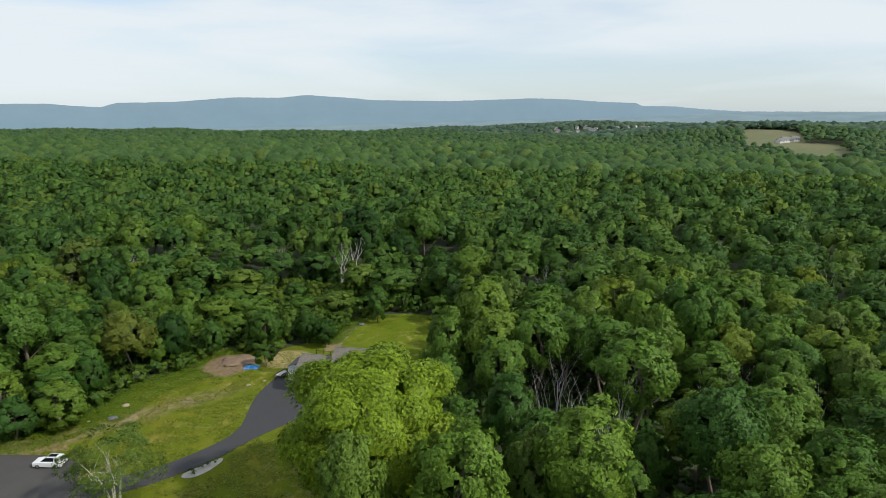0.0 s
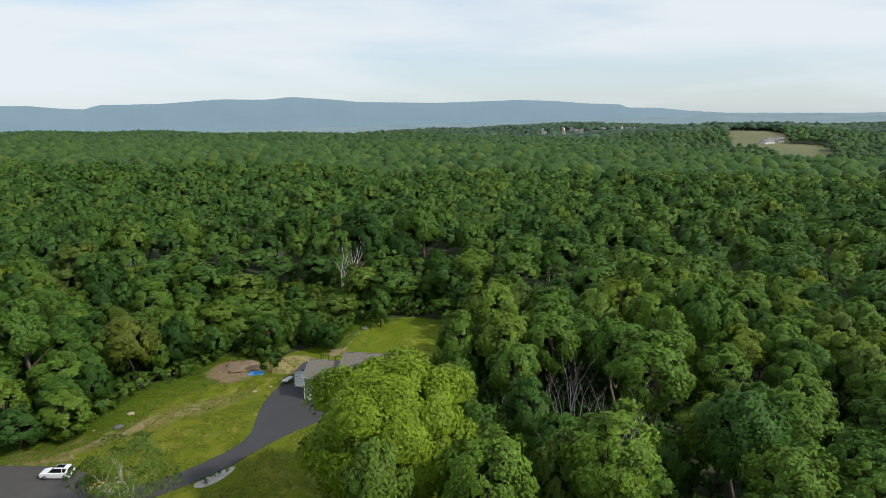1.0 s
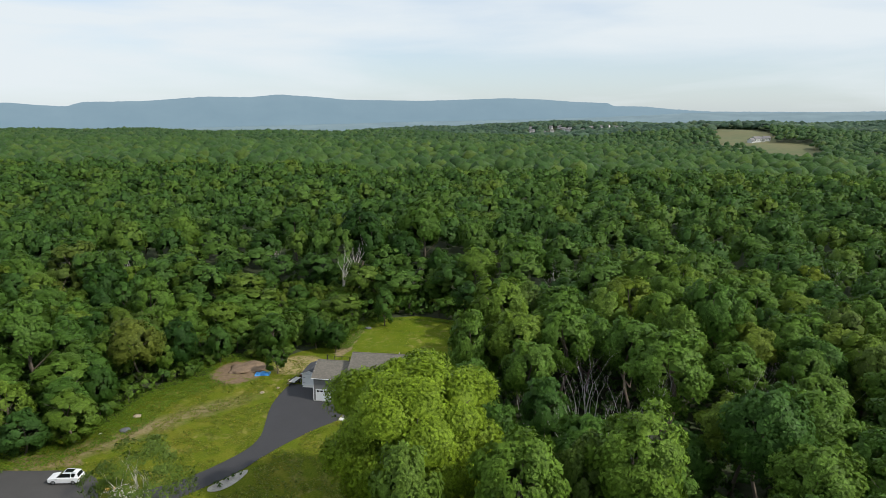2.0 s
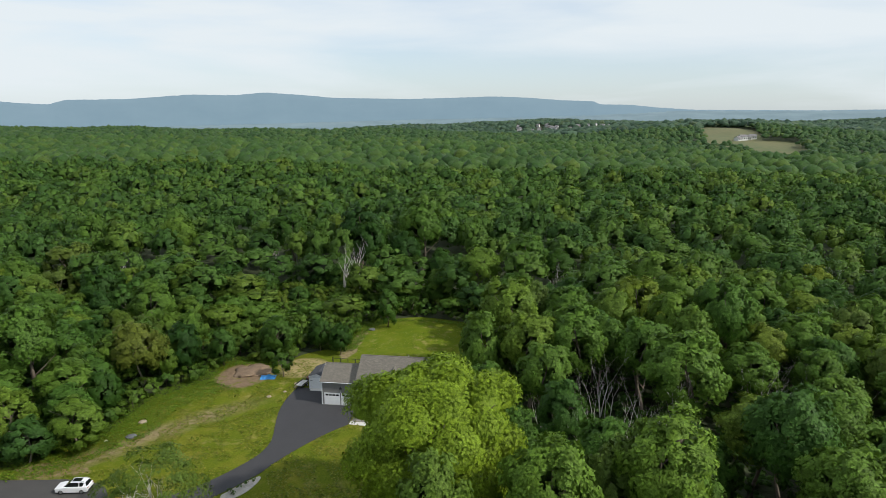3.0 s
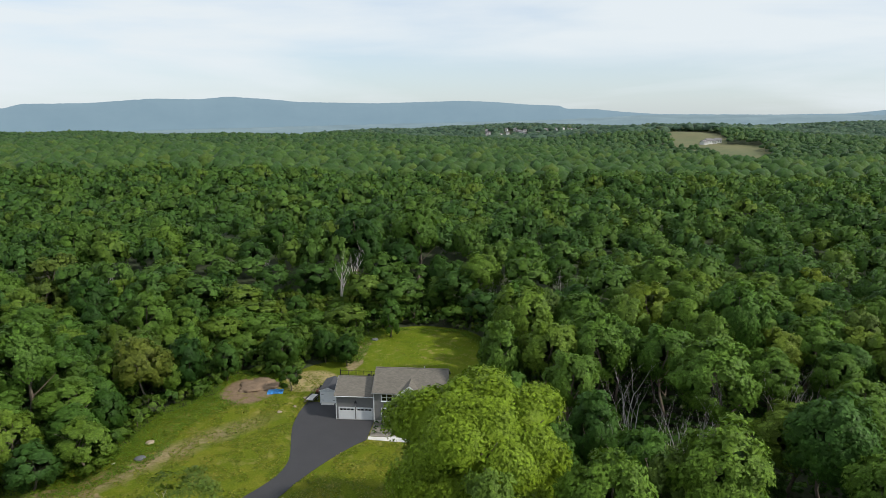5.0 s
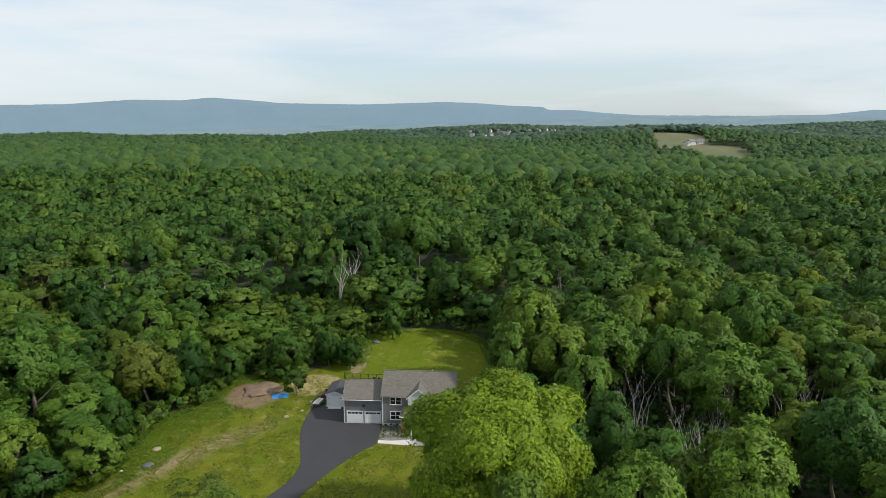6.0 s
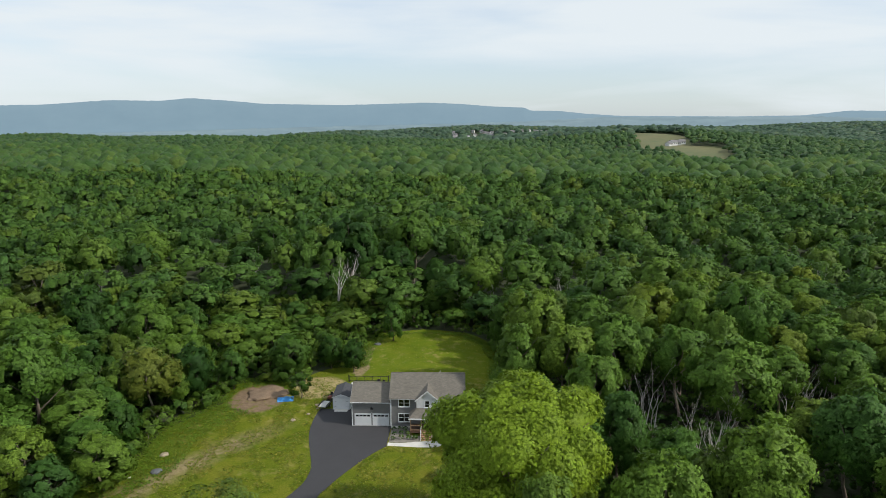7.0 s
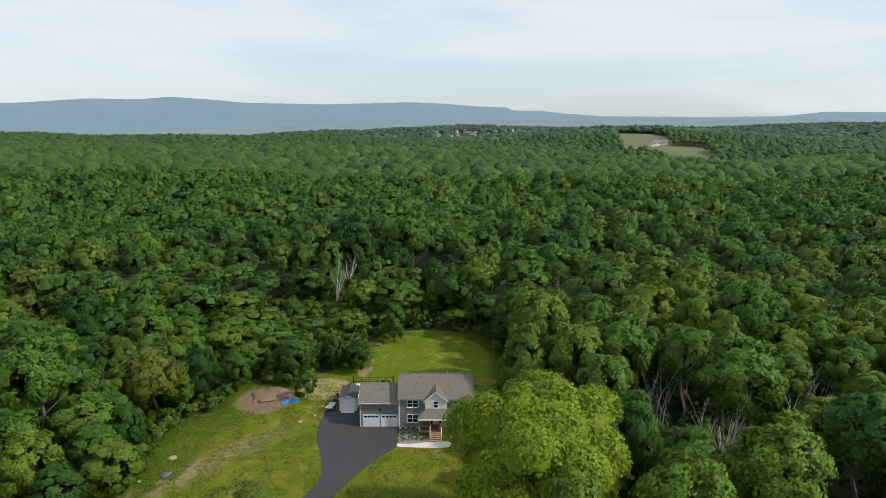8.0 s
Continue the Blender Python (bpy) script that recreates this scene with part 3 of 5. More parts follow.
    part("rake_board", solid([(x0 - xo, 5.5 - s * xo), (xm, 7.02), (x1 + xo, 5.5 - s * xo), (x1 + xo, 5.72 - s * xo), (xm, 7.26), (x0 - xo, 5.72 - s * xo)], "y", yg - 0.34, yg - 0.303), TRIM, roof)
    window(house, "window", 12.55, 13.45, yg - 0.003, 4.15, 5.45, sashes=1)
    # porch
    bm = bmesh.new()
    lo = [bm.verts.new(c) for c in ((10.0, -3.75, 3.0), (16.0, -3.75, 3.0), (16.0, -1.0, 3.0), (10.0, -1.0, 3.0))]
    md = [bm.verts.new((*v.co.xy, 3.16)) for v in lo]
    hi = [bm.verts.new(c) for c in ((11.25, -1.66, 4.05), (14.8, -1.66, 4.05), (14.8, -1.01, 4.05), (11.25, -1.01, 4.05))]
    bm.faces.new(lo)
    bm.faces.new(hi)
    for a, b in ((lo, md), (md, hi)):
        for i in range(4):
            bm.faces.new((a[i], a[(i + 1) % 4], b[(i + 1) % 4], b[i]))
    roof = part("porch_roof", bm, ROOF, house, "hipped shingle porch roof")
    part("fascia", boxes((9.97, 16.03, -3.81, -3.752, 2.92, 3.14)), TRIM, roof)
    porch = part("porch_deck", boxes((10.2, 15.9, -3.55, -1.05, 0.72, 0.86)), DECK, house, "red-brown wooden porch deck")
    for side in ((10.25, 12.05, -3.5, -3.44, 0.46, 0.71), (13.95, 15.85, -3.5, -3.44, 0.46, 0.71), (10.25, 10.31, -3.43, -1.1, 0.46, 0.71), (15.79, 15.85, -3.43, -1.1, 0.46, 0.71)):
        part("deck_skirt", boxes(side), DECK, porch)
    for x in (10.27, 11.9, 14.0, 15.7):
        part("pier", boxes((x, x + 0.13, -3.42, -3.29, 0.0, 0.715)), DECK, porch)
    for x in (10.25, 12.0, 13.88, 15.7):
        part("post", boxes((x, x + 0.15, -3.5, -3.35, 0.865, 2.98), bevel=0.012), POST, porch)
    for a, b in ((10.4, 12.0), (14.03, 15.7)):
        rail = part("rail", boxes((a, b, -3.46, -3.38, 1.72, 1.79), (a, b, -3.45, -3.39, 0.98, 1.03)), POST, porch)
        for k in range(int((b - a) / 0.16)):
            x = a + 0.1 + 0.16 * k
            part("baluster", boxes((x, x + 0.035, -3.44, -3.40, 1.032, 1.718)), DARK, rail)
    for k in range(5):
        z = 0.86 - 0.17 * (k + 1) + 0.0
        part("step", boxes((12.1, 13.9, -3.56 - 0.34 * (k + 1), -3.56 - 0.34 * k + 0.03, z - 0.045, z), bevel=0.008), STEP, porch)
        if k < 4:
            part("riser", boxes((12.14, 13.86, -3.56 - 0.34 * (k + 1), -3.54 - 0.34 * (k + 1), z - 0.17, z - 0.05)), DECK, porch)
    for x in (12.02, 13.9):
        part("stair_rail", solid([(-5.35, 0.95), (-3.45, 1.72), (-3.45, 1.82), (-5.35, 1.05)], "x", x, x + 0.08), TRIM, porch, "white stair rail")
        part("stair_post", boxes((x, x + 0.09, -5.4, -5.31, 0.0, 1.0), bevel=0.01), TRIM, porch)
        part("stringer", solid([(-5.3, 0.0), (-3.56, 0.66), (-3.56, 0.86), (-5.3, 0.16)], "x", x, x + 0.06), STEP, porch)
    door = part("front_door", boxes((12.55, 13.5, -1.06, -1.004, 0.87, 2.9), bevel=0.01), TRIM, house, "white front door with a glazed light")
    part("door_light", boxes((12.75, 13.3, -1.075, -1.062, 1.6, 2.7)), GLASS, door)
    part("door_handle", boxes((13.36, 13.42, -1.11, -1.062, 1.85, 2.02), bevel=0.01), DARK, door)
    for x in (12.05, 13.65):
        part("sidelight", boxes((x, x + 0.38, -1.05, -1.004, 1.0, 2.8)), GLASS, house)
    return house


build_house()


def build_shed():
    shed = thing("shed", pose(-2.95, 5.9, 0.05), "pale grey garden shed with charcoal gable roof on the driveway", "shed")
    w, d = 1.55, 5.2
    part("wall", solid([(-w, 0.12), (-w, 2.35), (0, 2.9), (w, 2.35), (w, 0.12)], "y", 0, d), SHED_SIDING, shed)
    part("skid", boxes((-w - 0.05, w + 0.05, -0.04, d + 0.04, -0.05, 0.115)), TRIM, shed)
    roof = part("roof", solid([(-w - 0.15, 2.31), (0, 2.93), (w + 0.15, 2.31), (w + 0.15, 2.41), (0, 3.05), (-w - 0.15, 2.41)], "y", -0.18, d + 0.15), ROOF_DARK, shed, "charcoal shingle roof")
    part("rake_board", solid([(-w - 0.16, 2.27), (0, 2.9), (w + 0.16, 2.27), (w + 0.16, 2.39), (0, 3.02), (-w - 0.16, 2.39)], "y", -0.215, -0.183), TRIM, roof)
    door = part("door", boxes((-1.3, 1.3, -0.05, -0.004, 0.16, 2.0)), TRIM, shed, "pale double shed door")
    part("door_trim", boxes((-1.42, -1.303, -0.07, -0.004, 0.13, 2.12), (1.303, 1.42, -0.07, -0.004, 0.13, 2.12), (-1.3, 1.3, -0.07, -0.004, 2.004, 2.12), (-0.04, 0.04, -0.065, -0.052, 0.16, 2.0)), TRIM, door)
    for sx in (-1, 1):
        part("hinge", boxes((*sorted((sx * 1.28, sx * 0.85)), -0.062, -0.052, 0.5, 0.56), (*sorted((sx * 1.28, sx * 0.85)), -0.062, -0.052, 1.6, 1.66)), DARK, door)
    part("vent", boxes((-0.15, 0.15, -0.03, -0.003, 2.4, 2.6)), TRIM, shed)
    part("ramp", solid([(-0.9, 0.0), (-0.055, 0.12), (-0.055, 0.0)], "x", -1.2, 1.2), CONCRETE, shed)


build_shed()

# front walk and planting bed
tagged(part("walkway", slab(smooth_line([(6.75, -6.15), (9, -6.2), (11.5, -5.75), (13.9, -5.5), (15.3, -5.55), (15.4, -7.0), (13.8, -7.55), (11.0, -7.5), (8.5, -7.3), (6.75, -7.15)], 4), -0.2, 0.055), CONCRETE), "pale concrete walkway from the driveway to the porch steps", "walkway", kind="structure")
tagged(part("planting_bed", slab([(6.85, -1.06), (10.15, -1.06), (10.15, -3.6), (11.95, -3.7), (11.95, -5.6), (9.0, -6.05), (6.85, -6.0)], -0.2, 0.03), BED_SOIL), "grey stone-mulched planting bed beside the porch", "planting bed", kind="structure")
tagged(part("gravel_bed", slab(smooth_line([(-5.3, -29.5), (-3.9, -27.0), (-2.3, -24.6), (-1.6, -24.6), (-1.6, -26.2), (-2.3, -28.6), (-3.6, -30.2), (-4.9, -30.4), (-5.3, -29.5)], 4)[:-1], -0.2, 0.06), GRAVEL), "pale gravel bed at the bend of the driveway", "gravel bed", kind="structure")


# ---- foliage generators ----
def sprays(rng, centres, normals, size, spread=0.5, lift=0.3, corners=4, soft=0.28):
    """Small bent leaf sprays, one face each; they shade with the mass of leaves that they belong to."""
    n = len(centres)
    nr = normals + rng.normal(0, spread, (n, 3)) + np.array([0, 0, lift])
    nr /= np.linalg.norm(nr, axis=1)[:, None] + 1e-9
    a = np.cross(nr, rng.normal(0, 1, (n, 3)))
    a /= np.linalg.norm(a, axis=1)[:, None] + 1e-9
    b = np.cross(nr, a)
    s = size * rng.uniform(0.6, 1.35, (n, 1))
    k = rng.uniform(0.55, 1.0, (n, 1))
    v = np.empty((n, corners, 3))
    if corners == 4:
        v[:, 0] = centres + a * s * 0.62
        v[:, 1] = centres + b * s * 0.5 * k + nr * s * 0.10
        v[:, 2] = centres - a * s * 0.62 * rng.uniform(0.7, 1.1, (n, 1))
        v[:, 3] = centres - b * s * 0.5 * k + nr * s * 0.10
    else:
        v[:, 0] = centres + a * s * 0.72
        v[:, 1] = centres + (b * 0.66 * k - a * 0.36) * s
        v[:, 2] = centres - (b * 0.66 + a * 0.36 * k) * s
    shade = normals + soft * (nr - normals) + rng.normal(0, 0.10, (n, 3))
    shade /= np.linalg.norm(shade, axis=1)[:, None] + 1e-9
    return v.reshape(-1, 3), np.arange(corners * n).reshape(-1, corners), np.repeat(shade, corners, 0)


def crown_lobes(rng, rx, rz, lobes, low=-0.55, lobe=(0.22, 0.34), reach=(0.52, 0.84), peak=0.0):
    """Directions, centres and radii of the billows of a crown. peak narrows the crown upwards."""
    i = np.arange(lobes) + 0.5
    up = np.clip(low + (1 - low) * i / lobes + rng.uniform(-0.08, 0.08, lobes), -0.9, 0.98)
    ang = i * 2.39996 + rng.uniform(-0.5, 0.5, lobes)
    side = np.sqrt(1 - up * up)
    dirs = np.stack([side * np.cos(ang), side * np.sin(ang), up], 1)
    c = dirs * rng.uniform(*reach, (lobes, 1)) * np.array([rx, rx, rz])
    c[:, :2] *= (1 - peak * np.clip(c[:, 2:] / rz, -0.6, 1.0))
    return dirs, c, rx * rng.uniform(*lobe, (lobes, 1))


def crown_points(rng, n, rx, rz, zc, billows, tufts=7, dome=1.0):
    """Points and outward directions on the billows of a crown; each is a cluster of smaller tufts."""
    dirs, c, r = billows
    lobes = len(r)
    w = r[:, 0] ** 2
    pick = rng.choice(lobes, n, p=w / w.sum())
    sd = rng.normal(0, 1, (lobes, tufts, 3))
    sd /= np.linalg.norm(sd, axis=2)[:, :, None]
    sd = sd + 0.8 * dirs[:, None, :] + np.array([0, 0, 0.4])
    sd /= np.linalg.norm(sd, axis=2)[:, :, None]
    tuft = sd[pick, rng.integers(tufts, size=n)]
    d = rng.normal(0, 1, (n, 3))
    d /= np.linalg.norm(d, axis=1)[:, None]
    d = d + 0.6 * tuft + np.array([0, 0, 0.40])
    d /= np.linalg.norm(d, axis=1)[:, None]
    flat = np.array([1, 1, min(1.0, rz / rx)])
    out = 1.1 * tuft + d
    out /= np.linalg.norm(out, axis=1)[:, None]
    p = c[pick] + out * rng.triangular(0.66, 0.98, 1.16, (n, 1)) * r[pick] * flat
    p[:, 2] += zc
    d = out + 0.7 * dome * dirs[pick]
    d /= np.linalg.norm(d, axis=1)[:, None]
    return p, d


def ball_arrays(sub):
    bm = bmesh.new()
    bmesh.ops.create_icosphere(bm, subdivisions=sub, radius=1)
    bm.verts.ensure_lookup_table()
    v = np.array([tuple(a.co) for a in bm.verts])
    f = np.array([[a.index for a in face.verts] for face in bm.faces])
    bm.free()
    return v, f


BALLS = {1: ball_arrays(1), 2: ball_arrays(2)}


def masses(rng, rx, rz, zc, billows, sub=1, size=0.8, dome=1.0, rough=0.14):
    """The dense leaf mass inside every billow, uneven and open below."""
    dirs, c, r = billows
    bv, bf = BALLS[sub]
    bf = bf[bv[bf].mean(1)[:, 2] > -0.55]
    flat = np.array([1, 1, min(1.0, rz / rx)])
    vs, fs, ns = [], [], []
    for k in range(len(r)):
        v = bv * (1 + rng.uniform(-rough, rough, (len(bv), 1)))
        vs.append(v * r[k] * size * flat + c[k] + np.array([0, 0, zc]))
        n = bv * 0.8 + dome * dirs[k] * 0.8 + np.array([0, 0, 0.25])
        ns.append(n / np.linalg.norm(n, axis=1)[:, None])
        fs.append(bf + k * len(bv))
    return np.concatenate(vs), np.concatenate(fs), np.concatenate(ns)


def crown_arrays(rng, n, size, rx, rz, zc, lobes, corners=3, floor=0.15, soft=0.28, tufts=7, dome=1.7, core=0.64, sub=1, **kw):
    """The leaf sprays of a whole crown over the dense masses behind them."""
    billows = crown_lobes(rng, rx, rz, lobes, **kw)
    p, d = crown_points(rng, n, rx, rz, zc, billows, tufts, dome)
    v, q, w = sprays(rng, p, d, size, corners=corners, soft=soft)
    if core:
        v2, q2, w2 = masses(rng, rx, rz, zc, billows, sub, core, dome)
        v, q, w = np.concatenate((v, v2)), np.concatenate((q, q2 + len(v))), np.concatenate((w, w2))
    v[:, 2] = np.maximum(v[:, 2], floor)
    return v, q, w


def trunk_bmesh(rng, height, r0, limbs=5, spread=0.3, top=0.85, lean=0.03):
    """A tapered trunk with limbs that reach into the crown."""
    bm = bmesh.new()
    pts = [(height * lean * math.sin(k * 1.7), height * lean * math.cos(k * 1.3) - height * lean, height * top * k / 5 - (0.15 if k == 0 else 0)) for k in range(6)]
    tube(bm, pts, [r0 * (1.25 if k == 0 else 1 - 0.15 * k) for k in range(6)], 7)
    for j in range(limbs):
        z = height * rng.uniform(0.28, 0.62)
        a = j * 2.4 + rng.uniform(-0.4, 0.4)
        l = height * spread * rng.uniform(0.7, 1.2)
        x, y = math.cos(a), math.sin(a)
        k = min(4, int(z / (height * top) * 5))
        bx, by = pts[k][0], pts[k][1]
        tube(bm, [(bx, by, z), (bx + x * l * 0.45, by + y * l * 0.45, z + l * 0.45), (bx + x * l, by + y * l, z + l * 1.05)], [r0 * 0.4, r0 * 0.26, r0 * 0.08], 5)
    return bm


KINDS, SIZES = {}, {}


def make_kind(key, seed, height, rx, rz, zc, lobes, n, size, leaf, label, bark=BARK, r0=None, category="tree", name="tree", limbs=5, **kw):
    rng = np.random.default_rng(seed)
    v, q, w = crown_arrays(rng, n, size, rx, rz, zc, lobes, **kw)
    root = thing(name, pose(0, 0, -500), label, category)
    crown = new("crown", quads_mesh("crown", v, q, leaf, w, leaves=n))
    crown.parent = root
    tr = part("trunk", trunk_bmesh(random.Random(seed), height, r0 or height * 0.016, limbs, min(0.3, 0.62 * rx / height)), bark, root)
    KINDS[key] = root
    SIZES[key] = float(np.percentile(np.hypot(v[:, 0], v[:, 1]), 96)), float(v[:, 2].max())
    return root


# standing woodland trees with a high crown (16 m), edge trees leafed to the ground, young trees, shrubs
for i in range(5):
    make_kind(f"wood{i}", 10 + i, 16, (4.6, 4.2, 4.5, 4.0, 4.8)[i], 5.2, 10.4, 40, 5600, 0.37, (LEAF, LEAF_LIGHT, LEAF, LEAF_DEEP, LEAF_LIGHT)[i], "tall green broadleaf tree in the woods", name="broadleaf_tree", low=-0.75, peak=0.04 + 0.04 * i)
for i in range(4):
    make_kind(f"edge{i}", 30 + i, 12, 4.2, 5.4, 6.2, 42, 5200, 0.37, LEAF_DEEP if i < 2 else LEAF, "green broadleaf tree leafed to the ground at the lawn's edge", name="broadleaf_tree", low=-0.9, peak=0.15)
for i in range(3):
    make_kind(f"young{i}", 50 + i, 8, 2.5, 3.6, 4.4, 20, 1900, 0.33, LEAF_YOUNG, "young bright green tree in the thicket", name="young_tree", low=-0.9, peak=0.3)
for i in range(2):
    make_kind(f"olive{i}", 60 + i, 12, 4.2, 4.6, 7.0, 32, 3800, 0.36, LEAF_OLIVE, "thin-leaved olive-green tree with brownish tinge", name="broadleaf_tree", low=-0.8, peak=0.12, core=0.6)
for i in range(2):
    make_kind(f"lime{i}", 70 + i, 15, 4.6, 5.2, 9.4, 40, 5800, 0.36, LEAF_LIME, "light green broadleaf tree in the woods", name="broadleaf_tree", low=-0.8, peak=0.10)
for i in range(3):
    make_kind(f"shrub{i}", 80 + i, 2.6, 1.9, 1.3, 1.2, 10, 480, 0.32, LEAF_YOUNG, "low leafy green shrub at the wood's edge", name="shrub", category="shrub", low=-0.4, limbs=3, sub=1)
make_kind("sumac", 90, 5.0, 3.6, 1.5, 3.6, 30, 2400, 0.36, LEAF_SUMAC, "flat-topped spreading green sumac in the thicket", name="sumac", low=-0.2, peak=0.0, lobe=(0.16, 0.26))
make_kind("narrow", 95, 10.0, 2.9, 5.0, 5.2, 36, 3800, 0.34, LEAF, "narrow dark green tree standing on the back lawn", name="narrow_tree", low=-0.95, peak=0.34)

USED = set()


def plant(key, x, y, scale=1.0, turn=0.0, tall=1.0, label=""):
    """Stands a tree of that kind on the ground; the first one is the pattern itself."""
    z = float(land(x, y)) + LOW
    m = Matrix.Translation((x, y, z)) @ Matrix.Rotation(turn, 4, "Z") @ Matrix.Diagonal((scale, scale, scale * tall, 1))
    ob = KINDS[key]
    if key in USED:
        ob = copy_thing(ob, m @ Matrix.Diagonal((*(1 / c for c in ob.scale), 1)))
    else:
        USED.add(key)
        ob.matrix_basis = m
    return tagged(ob, label)


def plant_to(key, x, y, top, radius, turn=0.0, label=""):
    """Stands a tree of that kind with its top at a height over the datum and a crown of that radius."""
    r, h = SIZES[key]
    s = radius / r
    return plant(key, x, y, s, turn, (top - float(land(x, y))) / (h * s), label)


# the big yellow-green shade tree before the house
def big_tree():
    rng = np.random.default_rng(17)
    root = thing("shade_tree", pose(25.3, -34.4, 0), "huge spreading yellow-green shade tree on the front lawn", "tree")
    v, q, w = crown_arrays(rng, 60000, 0.34, 10.8, 10.4, 13.0, 50, low=-0.9, lobe=(0.21, 0.33), reach=(0.56, 0.86), peak=0.04, tufts=26, sub=2, core=0.78, dome=0.75)
    crown = new("crown", quads_mesh("crown", v, q, LEAF_BRIGHT, w, leaves=60000))
    crown.parent = root
    part("trunk", trunk_bmesh(random.Random(4), 19, 0.55, 11, 0.38), BARK, root)


big_tree()


def bare_tree(x, y, height, seed, label, stems=2, material=None, name="dead_tree", spread=0.15, thick=0.017):
    """A leafless tree: stems that fork twice into thin limbs."""
    rng = random.Random(seed)
    root = thing(name, pose(x, y, float(land(x, y)) + LOW), label, "dead tree")
    for s in range(stems):
        bm = bmesh.new()
        a0 = rng.uniform(0, 6.28)
        lean = Vector((math.cos(a0), math.sin(a0), 0)) * rng.uniform(0.03, 0.10)
        base = Vector((math.cos(a0) * 0.35 * (stems > 1), math.sin(a0) * 0.35 * (stems > 1), -0.2))

        def grow(p, d, length, r, depth):
            pts, rad = [p], [r]
            for k in range(4):
                d = (d + Vector((rng.uniform(-1, 1), rng.uniform(-1, 1), rng.uniform(-0.2, 0.6))) * 0.13).normalized()
                p = p + d * length / 4
                pts.append(p)
                rad.append(r * (1 - 0.17 * (k + 1)))
            tube(bm, [tuple(q) for q in pts], rad, 5)
            if depth:
                for k in range(3 if depth > 1 else 4):
                    j = rng.choice((2, 3, 4, 4))
                    side = Vector((rng.uniform(-1, 1), rng.uniform(-1, 1), rng.uniform(0.3, 1.0))).normalized()
                    grow(pts[j], (d * 0.7 + side * (0.55 + spread)).normalized(), length * rng.uniform(0.42, 0.6), rad[j] * 0.62, depth - 1)

        grow(base, (Vector((0, 0, 1)) + lean * 2).normalized(), height * 0.55 * rng.uniform(0.85, 1.05), height * thick, 2)
        part("stem", bm, material or BARK_GREY, root)
    return root


bare_tree(-9.6, 64.5, 20.5, 3, "bleached grey dead tree with forked bare limbs before the woods", 2, BARK_PALE)
bare_tree(-14.2, 64.0, 18.5, 8, "bleached grey dead tree with forked bare limbs before the woods", 2, BARK_PALE)
BARE = [(55.1, -16, 18.5), (57.0, -15, 16), (47.1, -8.5, 17.5), (48.6, -8, 16), (48.1, -20.5, 15.5), (44.8, -20, 14.5), (51, -21.5, 15), (79.8, 1, 14), (77, -1, 13), (82, 2, 13), (39.2, -9.5, 14), (72, -4, 15), (88, -3, 13), (100, 30, 18), (92, 20, 17), (-62, 60, 15), (-44, 88, 15), (-74, 58, 17), (110, 60, 18), (44, 52, 15), (48, 50, 16), (28, 56, 13), (30, -42, 15)]
for i, (x, y, h) in enumerate(BARE):
    bare_tree(x, y, h, 40 + i, "thin grey leafless tree among the green woods", 3, name="bare_tree", spread=0.0, thick=0.0095)


def birch():
    """A half-dead tree, pale limbs showing through thin leaves."""
    rng = np.random.default_rng(21)
    root = bare_tree(-9.2, -38.5, 12.0, 77, "half-dead tree with pale bare limbs and thin green leaves", 4, BARK_PALE, "half_dead_tree", 0.45)
    root["category"] = "tree"
    v, q, w = crown_arrays(rng, 6400, 0.32, 6.6, 4.6, 6.6, 40, core=0.0, low=-0.7, lobe=(0.2, 0.34))
    crown = new("crown", quads_mesh("crown", v, q, LEAF_THIN, w))
    crown.parent = root


birch()

